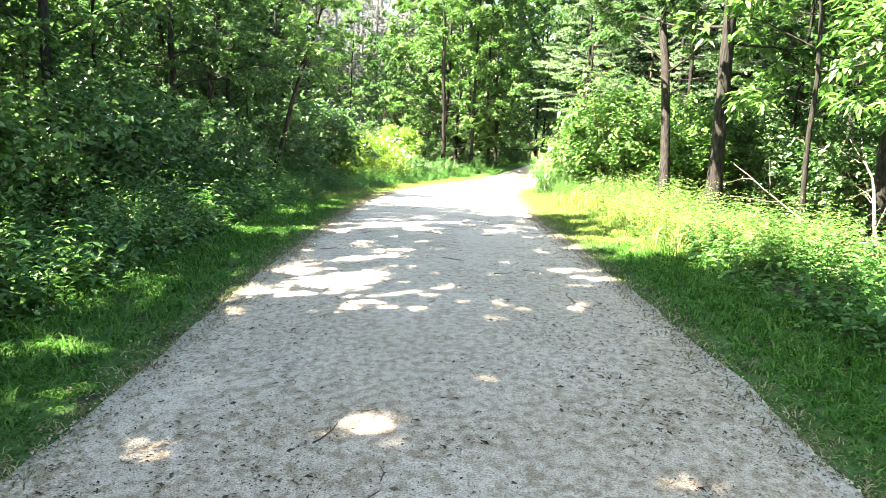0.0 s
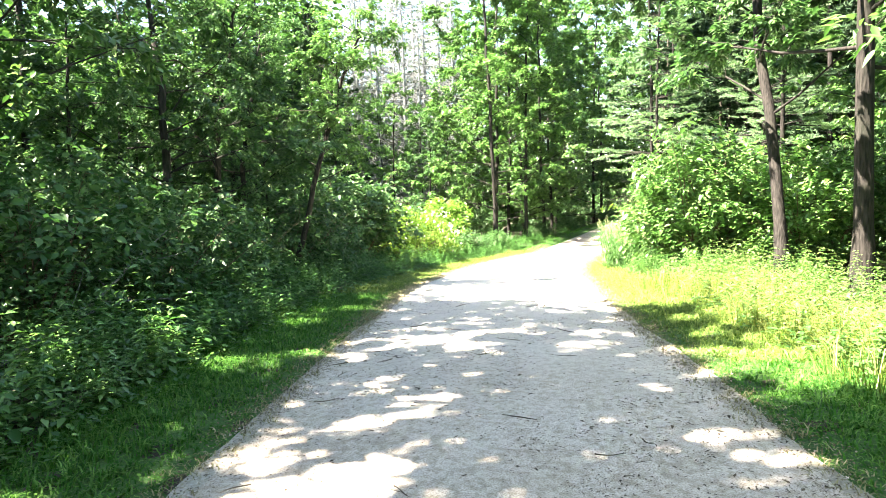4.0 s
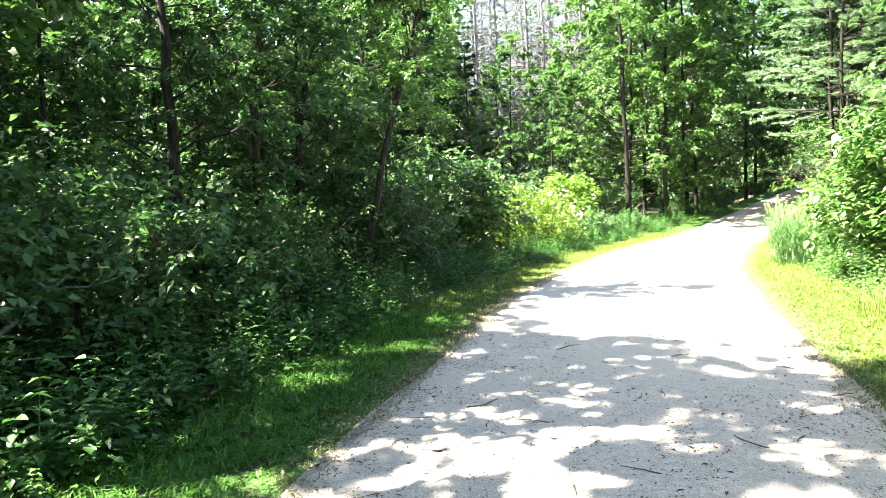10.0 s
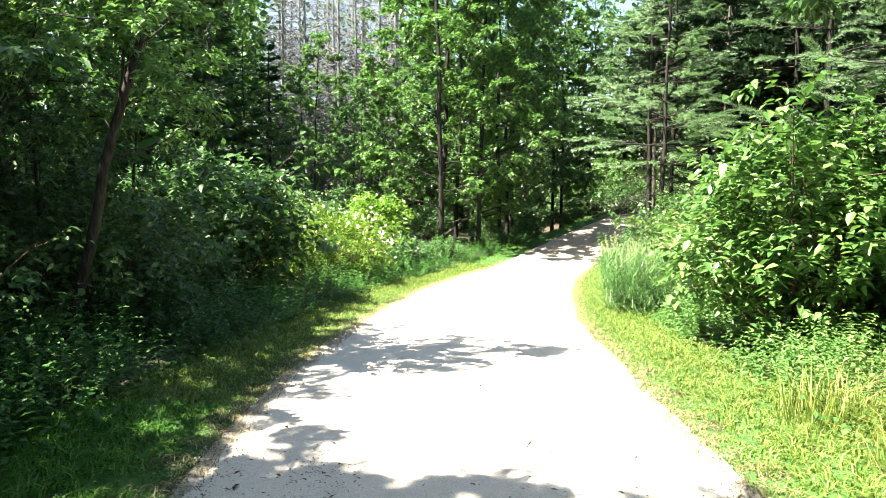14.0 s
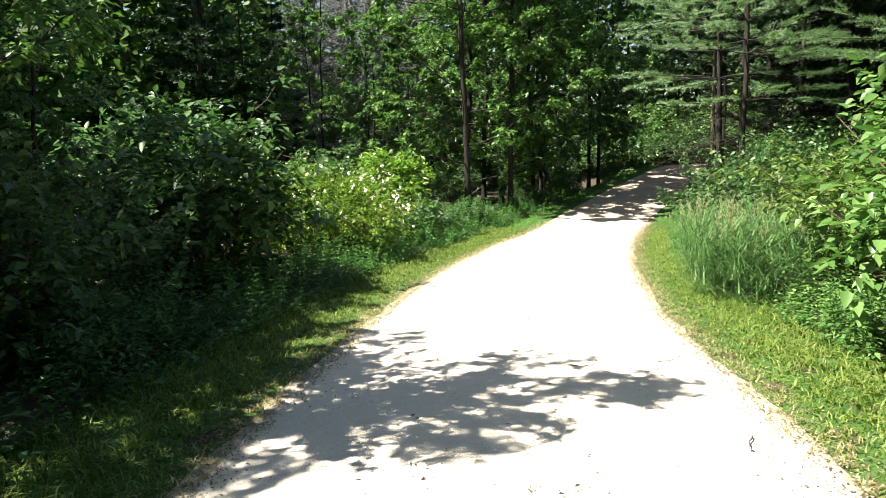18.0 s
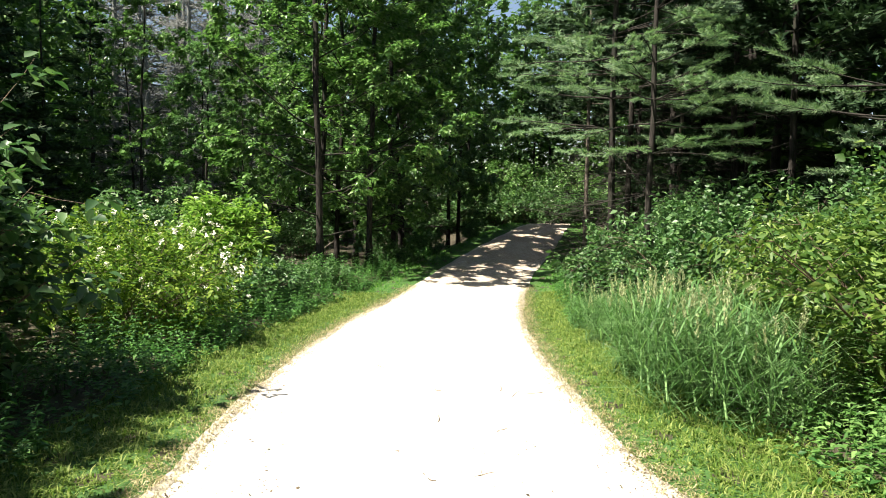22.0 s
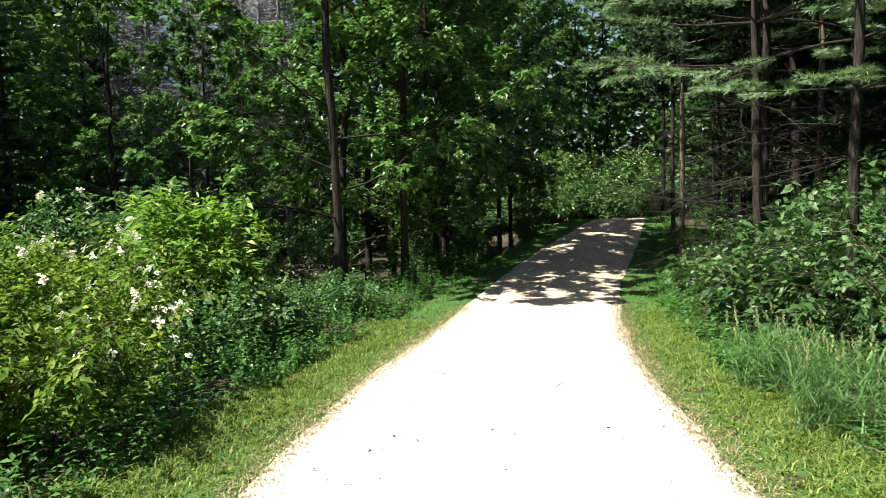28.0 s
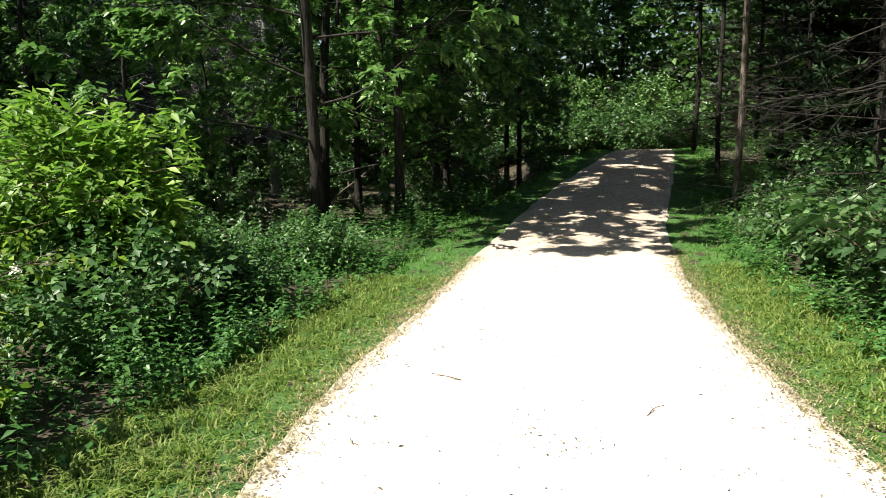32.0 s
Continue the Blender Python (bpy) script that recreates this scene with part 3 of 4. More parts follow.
def shoulder(side, name):
    """Bare dirt and old leaves where the gravel thins out into the grass."""
    ys = np.arange(-4, 46, 0.06)
    u = np.linspace(0, 1, 6)
    wide = 0.11 + 0.04 * uneven(ys, 0.9, side + 60) + 0.01 * uneven(ys, 0.3, side + 70)
    inner = gravel_line(ys, side) - side * (0.06 + 0.014 * uneven(ys, 1.1, side + 80) + 0.008 * uneven(ys, 0.3, side + 90))
    X = inner[:, None] + side * wide[:, None] * u
    Y = np.repeat(ys[:, None], len(u), 1)
    Z = land(X, Y) + 0.0175 + 0.004 * np.sin(X * 31) * np.sin(Y * 23)
    Z[:, [0, -1]] -= 0.009
    grid(name, X, Y, Z, DIRT, "bare tan dirt along the gravel edge", "dirt", side < 0)


sheet()
path_strip()
turf(-1, "verge_west")
turf(1, "verge_east")
shoulder(-1, "shoulder_west")
shoulder(1, "shoulder_east")


def scatter(rng, n, y0, y1, side, near, far, power=1.0):
    """Places beside the path, by distance from its left (-1) or right (1) edge."""
    y = rng.uniform(y0, y1, n)
    d = near + (far - near) * rng.random(n) ** power
    left, right = edges(y)
    x = left - d if side < 0 else right + d
    return np.stack([x, y, land(x, y)], -1), d


def verge(seed, side, y0, y1, width, per_m2, name, label, mat=None):
    rng = np.random.default_rng(seed)
    n = int((y1 - y0) * width * per_m2)
    tufts, _ = scatter(rng, n // 7 + 1, y0, y1, side, -0.16, width, 0.95)
    at = np.repeat(tufts, 7, 0)
    at[:, :2] += rng.normal(size=(len(at), 2)) * 0.022
    at[:, 2] = land(at[:, 0], at[:, 1])
    n = len(at)
    left, right = edges(at[:, 1])
    d = left - at[:, 0] if side < 0 else at[:, 0] - right
    inset = -0.02 + 0.05 * uneven(at[:, 1], 1.3, side + 20) + 0.08 * uneven(at[:, 1], 0.09, side + 25)
    at = np.where((d > inset)[:, None], at, at - [0, 0, 0.2])
    d = np.maximum(0, d)
    patch = 0.5 + 0.5 * np.sin(at[:, 0] * 2.3 + np.sin(at[:, 1] * 1.7) * 2) * np.sin(at[:, 1] * 2.9 + at[:, 0])
    keep = rng.random(n) < 0.45 + 0.55 * np.clip(d / 0.25, 0, 1) * (0.6 + 0.4 * patch)
    keep &= at[:, 2] > land(at[:, 0], at[:, 1]) - 0.1
    at, d, patch = at[keep], d[keep], patch[keep]
    n = len(at)
    turn = rng.random(n) * 6.283
    way = np.stack([np.cos(turn), np.sin(turn), 0 * turn], -1)
    tall = (0.03 + 0.035 * np.clip(d / 0.5, 0, 1) + 0.05 * patch * np.clip(d - 0.3, 0, 1)) * rng.uniform(0.5, 1.5, n)
    g = Geo()
    g.blades(at - [0, 0, 0.01], way, tall, rng.uniform(0.0035, 0.0075, n), rng.uniform(0.5, 1.7, n))
    m = int((y1 - y0) * width * 260)
    low, _ = scatter(rng, m, y0, y1, side, 0.02, width)
    turn = rng.random(m) * 6.283
    g.leaves(low + [0, 0, 0.025], np.stack([np.cos(turn), np.sin(turn), rng.uniform(-0.2, 0.5, m)], -1), np.array([[0, 0, 1.0]]) + unit(rng, m) * 0.3, rng.uniform(0.015, 0.035, m), rng.uniform(0.012, 0.022, m))
    single(name, g, mat or GRASS, label, "grass", "stuff")


verge(11, -1, -1, 14, 1.3, 2700, "grass_verge", "short green mown grass along the gravel edge")
verge(12, -1, 14, 30, 1.2, 2500, "grass_verge", "short yellowing mown grass along the gravel edge", GRASS_DRY_LIT)
# Split at y = 8.5: deep green where shaded, yellower tone where sunlit.
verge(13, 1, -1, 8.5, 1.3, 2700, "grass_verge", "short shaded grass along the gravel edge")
verge(17, 1, 8.5, 14, 1.3, 2700, "grass_verge", "short grass along the gravel edge, sunlight in its colour", GRASS_DRY_LIT)
verge(14, 1, 14, 30, 1.2, 2500, "grass_verge", "short yellowing sunlit grass along the gravel edge", GRASS_DRY_LIT)
verge(15, -1, 30, 46, 1.0, 500, "grass_verge", "shaded short grass along the gravel edge")
verge(16, 1, 30, 46, 1.0, 500, "grass_verge", "shaded short grass along the gravel edge")


def dry_fringe(seed, side, y0, y1, per_m):
    """Withered blades, trodden flat, that thin out from the turf over the gravel edge."""
    rng = np.random.default_rng(seed)
    n = int((y1 - y0) * per_m)
    tufts, _ = scatter(rng, n // 5 + 1, y0, y1, side, 0.0, 0.01)
    tufts[:, 0] += side * rng.normal(size=len(tufts)) * 0.085
    at = np.repeat(tufts, 5, 0)
    at[:, :2] += rng.normal(size=(len(at), 2)) * 0.025
    at[:, 2] = land(at[:, 0], at[:, 1]) + 0.014
    n = len(at)
    turn = rng.random(n) * 6.283
    way = np.stack([np.cos(turn), np.sin(turn), 0 * turn], -1)
    g = Geo()
    g.blades(at, way, rng.uniform(0.012, 0.042, n), rng.uniform(0.002, 0.0045, n), rng.uniform(1.0, 2.6, n))
    single("dry_grass", g, DRY_BLADE, "withered straw-brown grass thinning out over the gravel edge", "grass", "stuff")


dry_fringe(41, -1, -1, 13, 330)
dry_fringe(42, 1, -1, 13, 330)
dry_fringe(43, -1, 13, 31, 480)
dry_fringe(44, 1, 13, 31, 480)


def herbs(seed, side, y0, y1, near, far, plants, tall, leaf, mat, name, label, pairs=7, slim=0.5, fine=False):
    """Leafy herbs, each a thin stem with leaves in pairs."""
    rng = np.random.default_rng(seed)
    at, d = scatter(rng, plants, y0, y1, side, near, far)
    keep = rng.random(plants) < 0.55 + 0.6 * np.sin(at[:, 0] * 2.7 + seed) * np.sin(at[:, 1] * 1.9 + at[:, 0])
    at, d = at[keep], d[keep]
    plants = len(at)
    g, s = Geo(), Geo()
    size = tall * rng.uniform(0.4, 1.35, plants) * (0.65 + 0.35 * np.clip((d - near) / 0.6, 0, 1))
    lean = rng.normal(size=(plants, 2)) * 0.18
    for k in range(pairs):
        u = (k + 1) / pairs
        base = at + np.stack([lean[:, 0] * u * size, lean[:, 1] * u * size, size * (0.15 + 0.85 * u)], -1)
        turn = rng.random(plants) * 6.283
        for half in (0, math.pi):
            w = np.stack([np.cos(turn + half), np.sin(turn + half), rng.uniform(-0.35, 0.35, plants)], -1)
            up = np.array([[0, 0, 1.0]]) + unit(rng, plants) * 0.35
            big = leaf * rng.uniform(0.6, 1.25, plants) * (1.15 - 0.55 * u)
            g.leaves(base, w, up, big, big * slim, fine=fine, droop=0.22)
    thin = np.stack([at - [0, 0, 0.02], at + np.stack([lean[:, 0] * size, lean[:, 1] * size, size], -1)], 1)
    turn = rng.random(plants) * 6.283
    wide = np.stack([np.cos(turn), np.sin(turn), 0 * turn], -1) * 0.0035
    s.put(np.stack([thin[:, 0] - wide, thin[:, 0] + wide, thin[:, 1]], 1).reshape(-1, 3), np.arange(plants * 3).reshape(-1, 3))
    root = thing(name, label, "undergrowth", kind="stuff")
    part("leaves", g, mat, root)
    part("stalks", s, LEAF_HERB, root)


herbs(21, -1, 9, 18, 1.05, 2.9, 2000, 0.62, 0.085, LEAF_HERB, "herb_patch", "knee-high green weeds beside the verge")
# Paler leaf than beyond y = 9: the sun on these weeds is coloured in.
herbs(33, -1, -1, 9, 1.05, 3.1, 2500, 0.62, 0.09, LEAF_BRIGHT, "herb_patch", "knee-high weeds beside the verge, sunlight put into their light green")
herbs(29, -1, 3, 14, 1.15, 2.2, 620, 0.5, 0.13, LEAF_HERB, "herb_patch", "broad-leaved weeds catching light beside the verge", 5, 0.6, True)
herbs(22, -1, 16, 36, 0.9, 2.6, 2800, 0.5, 0.085, LEAF_HERB, "herb_patch", "shaded green weeds in front of the bushes")
herbs(23, 1, -1, 9, 1.1, 3.6, 2600, 0.38, 0.10, LEAF_HERB, "herb_patch", "low broad-leaved ground cover beside the verge", 5, 0.62)
herbs(28, 1, 6.5, 15, 1.05, 2.9, 1500, 0.55, 0.065, WEED, "herb_patch", "sunlit yellow-green weeds round the tree trunks", 8)
herbs(31, 1, 6.5, 16, 1.1, 2.9, 1000, 0.5, 0.085, LEAF_BRIGHT, "herb_patch", "sunlit green weeds round the tree trunks", 6)
herbs(24, 1, 14, 26, 1.0, 2.2, 1900, 0.45, 0.08, LEAF_BRIGHT, "herb_patch", "sunlit yellow-green weeds beside the verge")
herbs(25, 1, 24, 40, 0.7, 2.6, 2000, 0.45, 0.085, LEAF_HERB, "herb_patch", "green weeds at the foot of the pines")
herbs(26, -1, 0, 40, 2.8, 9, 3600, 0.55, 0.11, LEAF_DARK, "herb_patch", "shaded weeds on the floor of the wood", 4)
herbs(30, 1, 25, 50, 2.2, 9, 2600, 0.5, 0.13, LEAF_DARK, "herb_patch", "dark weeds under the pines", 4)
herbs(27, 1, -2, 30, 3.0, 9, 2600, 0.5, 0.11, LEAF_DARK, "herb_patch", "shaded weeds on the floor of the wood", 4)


def ground_cover(seed, side, y0, y1, near, far, count, mat, label):
    """Small leaves close to the soil between the taller weeds."""
    rng = np.random.default_rng(seed)
    at, _ = scatter(rng, count, y0, y1, side, near, far)
    turn = rng.random(count) * 6.283
    at[:, 2] += rng.uniform(0.02, 0.14, count)
    g = Geo()
    size = rng.uniform(0.035, 0.085, count)
    g.leaves(at, np.stack([np.cos(turn), np.sin(turn), rng.uniform(-0.3, 0.5, count)], -1), np.array([[0, 0, 1.0]]) + unit(rng, count) * 0.45, size, size * 0.6)
    single("ground_cover", g, mat, label, "undergrowth", "stuff")


ground_cover(41, -1, -1, 36, 0.85, 3.4, 17000, LEAF_HERB, "low green leaves covering soil beside the verge")
ground_cover(43, 1, -1, 9, 0.95, 3.0, 6000, LEAF_HERB, "low green leaves covering soil beside the verge")
ground_cover(42, 1, -1, 36, 0.85, 3.4, 15000, LEAF_HERB, "low green leaves covering soil beside the verge")


def tall_grass(seed, n, height, spread, mat, name, label, seeds=0, width=0.004, bend=(0.3, 1.5)):
    """A clump of tall grass, some stalks with seed heads."""
    rng = np.random.default_rng(seed)
    root = thing(name, label, "grass clump")
    turn = rng.random(n) * 6.283
    out = np.sqrt(rng.random(n)) * spread
    at = np.stack([np.cos(turn) * out, np.sin(turn) * out, 0 * out - 0.03], -1)
    t2 = turn + rng.normal(size=n)
    g = Geo()
    g.blades(at, np.stack([np.cos(t2), np.sin(t2), 0 * t2], -1), height * rng.uniform(0.45, 1.05, n), rng.uniform(0.6, 1.3, n) * width, rng.uniform(*bend, n))
    part("blades", g, mat, root)
    if seeds:
        s, h = Geo(), Geo()
        for k in range(seeds):
            foot = at[k]
            top = foot + np.array([rng.normal() * 0.2, rng.normal() * 0.2, height * rng.uniform(1.1, 1.65)])
            s.tube([foot, (foot + top) / 2 + [0, 0, 0.05], top], [0.0025, 0.002, 0.0012], 3)
            m = 26
            u = np.linspace(0, 1, m)
            way = unit(rng, m) * 0.6 + [0, 0, 1.0]
            h.leaves(top[None] + np.stack([0.03 * u * u, 0 * u, (u - 0.75) * 0.16], -1), way, unit(rng, m), 0.022 * (1.2 - 0.7 * u), 0.006)
        part("stalks", s, STRAW, root)
        part("seed_heads", h, SEED, root, "pale feathery seed heads")
    return root


rng = np.random.default_rng(77)
clump = tall_grass(31, 170, 0.55, 0.34, STRAW, "tall_grass", "sunlit yellow-green clump of tall grass", 0)
for k in range(58):
    y = rng.uniform(7.4, 13.8)
    x = float(edges(y)[1]) + rng.uniform(0.95, 2.5)
    tagged(place(clump, x, y, rng.random() * 360, rng.uniform(0.7, 1.15)), group="tall grass by the tree trunks")
def reed_clump(seed, stems, height, spread):
    """Reed grass: upright stems, each with arching leaves up its length; many end in a pale feathery head."""
    rng = np.random.default_rng(seed)
    root = thing("reed_grass", "blue-green clump of reed grass with pale seed heads", "grass clump")
    stalks, leaves, heads = Geo(), Geo(), Geo()
    for k in range(stems):
        turn, out = rng.random() * 6.283, math.sqrt(rng.random()) * spread
        foot = np.array([math.cos(turn) * out, math.sin(turn) * out, -0.03])
        top = foot + np.array([math.cos(turn) * 0.12 + rng.normal() * 0.06, math.sin(turn) * 0.12 + rng.normal() * 0.06, height * rng.uniform(0.7, 1.1)])
        stalks.tube([foot, (foot + top) / 2 + [0, 0, 0.02], top], [0.002, 0.0018, 0.001], 3)
        n = 8
        u = np.linspace(0.08, 0.86, n)
        at = foot + (top - foot) * u[:, None]
        side = rng.random(n) * 6.283
        leaves.blades(at, np.stack([np.cos(side), np.sin(side), 0 * side], -1), rng.uniform(0.14, 0.27, n), rng.uniform(0.005, 0.0095, n), rng.uniform(1.3, 3.0, n))
        if k % 3 == 0:
            m = 40
            w = np.linspace(0, 1, m)
            heads.leaves(top + np.stack([0.02 * w * w, 0.01 * w, (w - 0.3) * 0.15], -1) + rng.normal(size=(m, 3)) * 0.006, unit(rng, m) * 0.6 + [0, 0, 1.0], unit(rng, m), 0.03 * (1.2 - 0.7 * w), 0.009)
    part("stalks", stalks, REED, root)
    part("leaves", leaves, REED, root)
    part("seed_heads", heads, SEED, root, "pale feathery seed heads")
    return root


reed = reed_clump(32, 30, 0.92, 0.36)
for y0, y1, near, far, count in ((19.4, 21.9, 0.85, 1.9, 14), (22.9, 24.9, 0.65, 1.2, 5)):
    for k in range(count):
        y = rng.uniform(y0, y1)
        x = float(edges(y)[1]) + rng.uniform(near, far)
        tagged(place(reed, x, y, rng.random() * 360, rng.uniform(0.8, 1.12) * (1.0 if y < 22.5 else 0.72)), group="reed grass at the bend")

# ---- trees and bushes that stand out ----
tree_r = deciduous(101, 12.5, 0.105, 0.2, 3.2, 28, 38000, 0.12, (-0.004, 0.0), BARK_SHADED, LEAF, label="dark-barked straight tree standing in tall grass", slim=0.45, wobble=0.012)
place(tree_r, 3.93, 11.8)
tree_r2 = deciduous(102, 11.5, 0.078, 0.2, 2.7, 24, 30000, 0.12, (-0.03, 0.22), BARK_SHADED, LEAF, label="slim leaning dark-barked tree beside a thicker one", slim=0.45)
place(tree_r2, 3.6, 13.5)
leaner = deciduous(103, 4.9, 0.05, 0.4, 1.35, 22, 12000, 0.075, (0.39, -0.03), BARK_SHADED, LEAF_BRIGHT, label="leaning small tree with forked dark stems", wobble=0.1, slim=0.55)
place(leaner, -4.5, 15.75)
fork = deciduous(104, 6.0, 0.07, 0.28, 1.9, 22, 17000, 0.075, (-0.03, -0.02), BARK_SHADED, LEAF, label="crooked dark-stemmed small tree in a thicket", wobble=0.12, slim=0.55)
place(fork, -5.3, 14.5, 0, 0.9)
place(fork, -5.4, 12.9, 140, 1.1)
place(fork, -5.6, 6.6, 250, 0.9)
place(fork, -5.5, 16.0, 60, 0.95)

ash = deciduous(105, 4.4, 0.024, 0.34, 1.35, 14, 1900, 0.15, (-0.06, -0.03), BARK_SHADED, LEAF_BRIGHT, label="slim sapling with drooping yellow-green leaves", slim=0.38, fine=True, up=0.25)
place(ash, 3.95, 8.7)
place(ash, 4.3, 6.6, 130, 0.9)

hazel = shrub(111, 2.85, 1.35, 24, 8000, 0.14, LEAF, name="hazel_bush", label="round dark green bush with large leaves", slim=0.66, fine=True, flat=0.7)
place(hazel, -4.5, 20.8)
place(hazel, -5.9, 22.2, 100, 0.95)
rose = shrub(112, 1.95, 1.5, 34, 30000, 0.062, LEAF_ROSE, name="rose_bush", label="arching light green rose bush with white flower clusters", arch=0.7, slim=0.6)
place(rose, -3.75, 24.7)
sumac = shrub(113, 2.5, 0.85, 22, 9000, 0.15, LEAF_SUMAC, name="sumac_bush", label="bright yellow-green bush with long compound leaves", slim=0.36, low=0.25, flat=0.7)
place(sumac, -2.9, 28.2)
big_bush = shrub(114, 3.15, 1.4, 34, 13000, 0.125, LEAF_BRIGHT, fine=True, flat=0.75, label="large bright green bush bulging towards the path", slim=0.6)
place(big_bush, 3.25, 16.6)
place(big_bush, 4.75, 15.4, 150, 0.85)
side_bush = shrub(115, 2.45, 1.25, 24, 12500, 0.085, LEAF, label="dense green honeysuckle bush beside pines", slim=0.62, flat=0.5)
place(side_bush, 4.3, 23.6, 120, 0.95)
place(side_bush, 4.6, 25.6, 30, 0.8)
place(side_bush, 5.6, 21.9, 240, 1.15)
yellow_bush = shrub(117, 2.3, 1.15, 24, 11000, 0.095, LEAF_OLIVE, label="yellow-green fine-leaved bush with bare twigs beside reed grass", slim=0.42, flat=0.5, arch=0.7)
place(yellow_bush, 3.85, 19.5)
place(yellow_bush, 4.2, 21.4, 130, 0.85)
place(yellow_bush, 4.9, 18.4, 250, 1.1)
small_bush = shrub(116, 1.3, 0.9, 16, 4200, 0.1, LEAF, label="low leafy green bush at the edge of a wood", slim=0.62)
for x, y, turn, size in ((-2.5, 27.2, 30, 0.85), (-1.9, 28.7, 110, 0.7), (-1.2, 30.6, 0, 0.75), (-2.2, 30.2, 50, 0.8), (5.0, 28.8, 130, 1.25), (4.5, 26.6, 200, 1.55), (5.7, 30.8, 260, 1.1), (0.6, 34.6, 90, 0.9), (2.2, 38.2, 170, 0.9), (-3.2, 30.6, 280, 1.2), (6.4, 33.2, 20, 0.7), (4.6, 42.0, 310, 0.8)):
    place(small_bush, x, y, turn, size)

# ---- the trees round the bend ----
tall_a = deciduous(121, 13.0, 0.07, 0.1, 2.9, 30, 22000, 0.135, (0.0, 0.0), BARK_SHADED, LEAF_BRIGHT, label="tall green deciduous tree where the path bends", slim=0.6)
tall_b = deciduous(122, 12.0, 0.08, 0.07, 3.1, 30, 22000, 0.135, (0.02, 0.0), BARK_SHADED, LEAF, label="leafy dark-stemmed tree at the edge of a wood", slim=0.6)
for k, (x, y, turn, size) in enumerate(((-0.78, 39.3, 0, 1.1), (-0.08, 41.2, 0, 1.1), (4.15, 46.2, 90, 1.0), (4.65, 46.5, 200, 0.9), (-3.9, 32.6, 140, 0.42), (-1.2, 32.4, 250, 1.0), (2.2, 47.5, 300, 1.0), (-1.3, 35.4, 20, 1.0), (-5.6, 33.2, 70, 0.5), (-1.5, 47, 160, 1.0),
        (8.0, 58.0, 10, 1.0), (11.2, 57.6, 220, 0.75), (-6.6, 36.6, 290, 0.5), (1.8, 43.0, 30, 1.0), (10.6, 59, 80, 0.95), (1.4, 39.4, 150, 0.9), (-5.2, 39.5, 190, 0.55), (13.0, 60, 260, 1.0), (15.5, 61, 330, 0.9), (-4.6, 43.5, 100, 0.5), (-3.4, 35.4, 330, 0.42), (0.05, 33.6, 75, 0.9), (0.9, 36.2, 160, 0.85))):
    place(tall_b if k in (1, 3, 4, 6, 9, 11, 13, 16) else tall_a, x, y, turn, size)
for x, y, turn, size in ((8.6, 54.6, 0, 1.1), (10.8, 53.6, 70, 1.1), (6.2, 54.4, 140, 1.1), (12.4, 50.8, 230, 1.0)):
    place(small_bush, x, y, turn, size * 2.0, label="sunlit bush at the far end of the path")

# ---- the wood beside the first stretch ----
wood_a = deciduous(131, 12.0, 0.10, 0.2, 3.2, 26, 10500, 0.15, (0.03, -0.01), BARK_SHADED, LEAF_BRIGHT, label="leafy tree at the border of a wood, arching over", slim=0.55)
wood_b = deciduous(132, 9.0, 0.075, 0.08, 2.5, 24, 12500, 0.145, (0.0, 0.02), BARK_SHADED, LEAF, label="leafy green understorey tree in a wood", slim=0.55)
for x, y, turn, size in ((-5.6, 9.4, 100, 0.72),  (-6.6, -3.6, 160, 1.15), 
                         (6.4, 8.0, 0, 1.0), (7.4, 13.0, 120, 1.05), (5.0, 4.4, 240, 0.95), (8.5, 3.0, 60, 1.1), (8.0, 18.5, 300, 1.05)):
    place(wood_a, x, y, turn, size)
# High crowns, mostly unseen, set along the sun's slant to shade path and verge.
shade_canopy = deciduous(134, 14.0, 0.105, 0.46, 3.5, 26, 12000, 0.17, (0.02, 0.0), BARK_SHADED, LEAF, label="tall slender tree with a high crown, added to shade the path", slim=0.58)
for x, y, turn, size in ((-5.5, 2.4, 0, 1.0), (-6.5, 5.6, 60, 0.8), (-6.0, 3.6, 350, 0.95), (6.3, 12.4, 40, 0.85), (5.3, 9.5, 200, 0.8), (-5.7, -2.2, 140, 1.0), (-6.4, 8.0, 280, 0.9), (-7.2, 0.2, 210, 1.0), (-8.3, 1.6, 25, 0.85), (-6.1, 0.9, 95, 0.95), (-8.2, 9.6, 330, 0.8), (-10.4, 14.8, 300, 0.85), (-10.7, 17.2, 150, 0.88), (-7.6, -4.4, 40, 1.0), (-6.4, -6.2, 250, 1.0)):
    place(shade_canopy, x, y, turn, size)
# Understorey; a few beside the verge are added for the shade they cast.
for x, y, turn, size in ((-6.4, 1.8, 40, 0.68), (-6.4, 12.2, 300, 0.75), (-6.3, 9.6, 20, 0.7), (-6.2, 14.6, 80, 0.72), (-7.6, 15.4, 190, 0.85), (-6.9, 16.2, 75, 0.8), (-6.2, 17.3, 200, 0.95), (-6.7, 18.6, 320, 0.72), (-5.2, 16.6, 110, 0.5), (-5.0, 18.4, 230, 0.56), (-9.6, 20.5, 250, 0.55), (-9.0, 22.6, 130, 0.6), (-10.2, 25.5, 310, 0.7), (-8.2, 17.2, 75, 0.85), (-7.8, 19.5, 15, 0.6), (-8.6, 30.5, 50, 0.6),
                         (5.8, 10.2, 30, 0.75), (6.2, 14.4, 150, 0.8), (6.8, 6.0, 270, 0.8), (9.5, 9.0, 70, 1.0), (9.6, 14.6, 200, 1.0)):
    place(wood_b, x, y, turn, size)
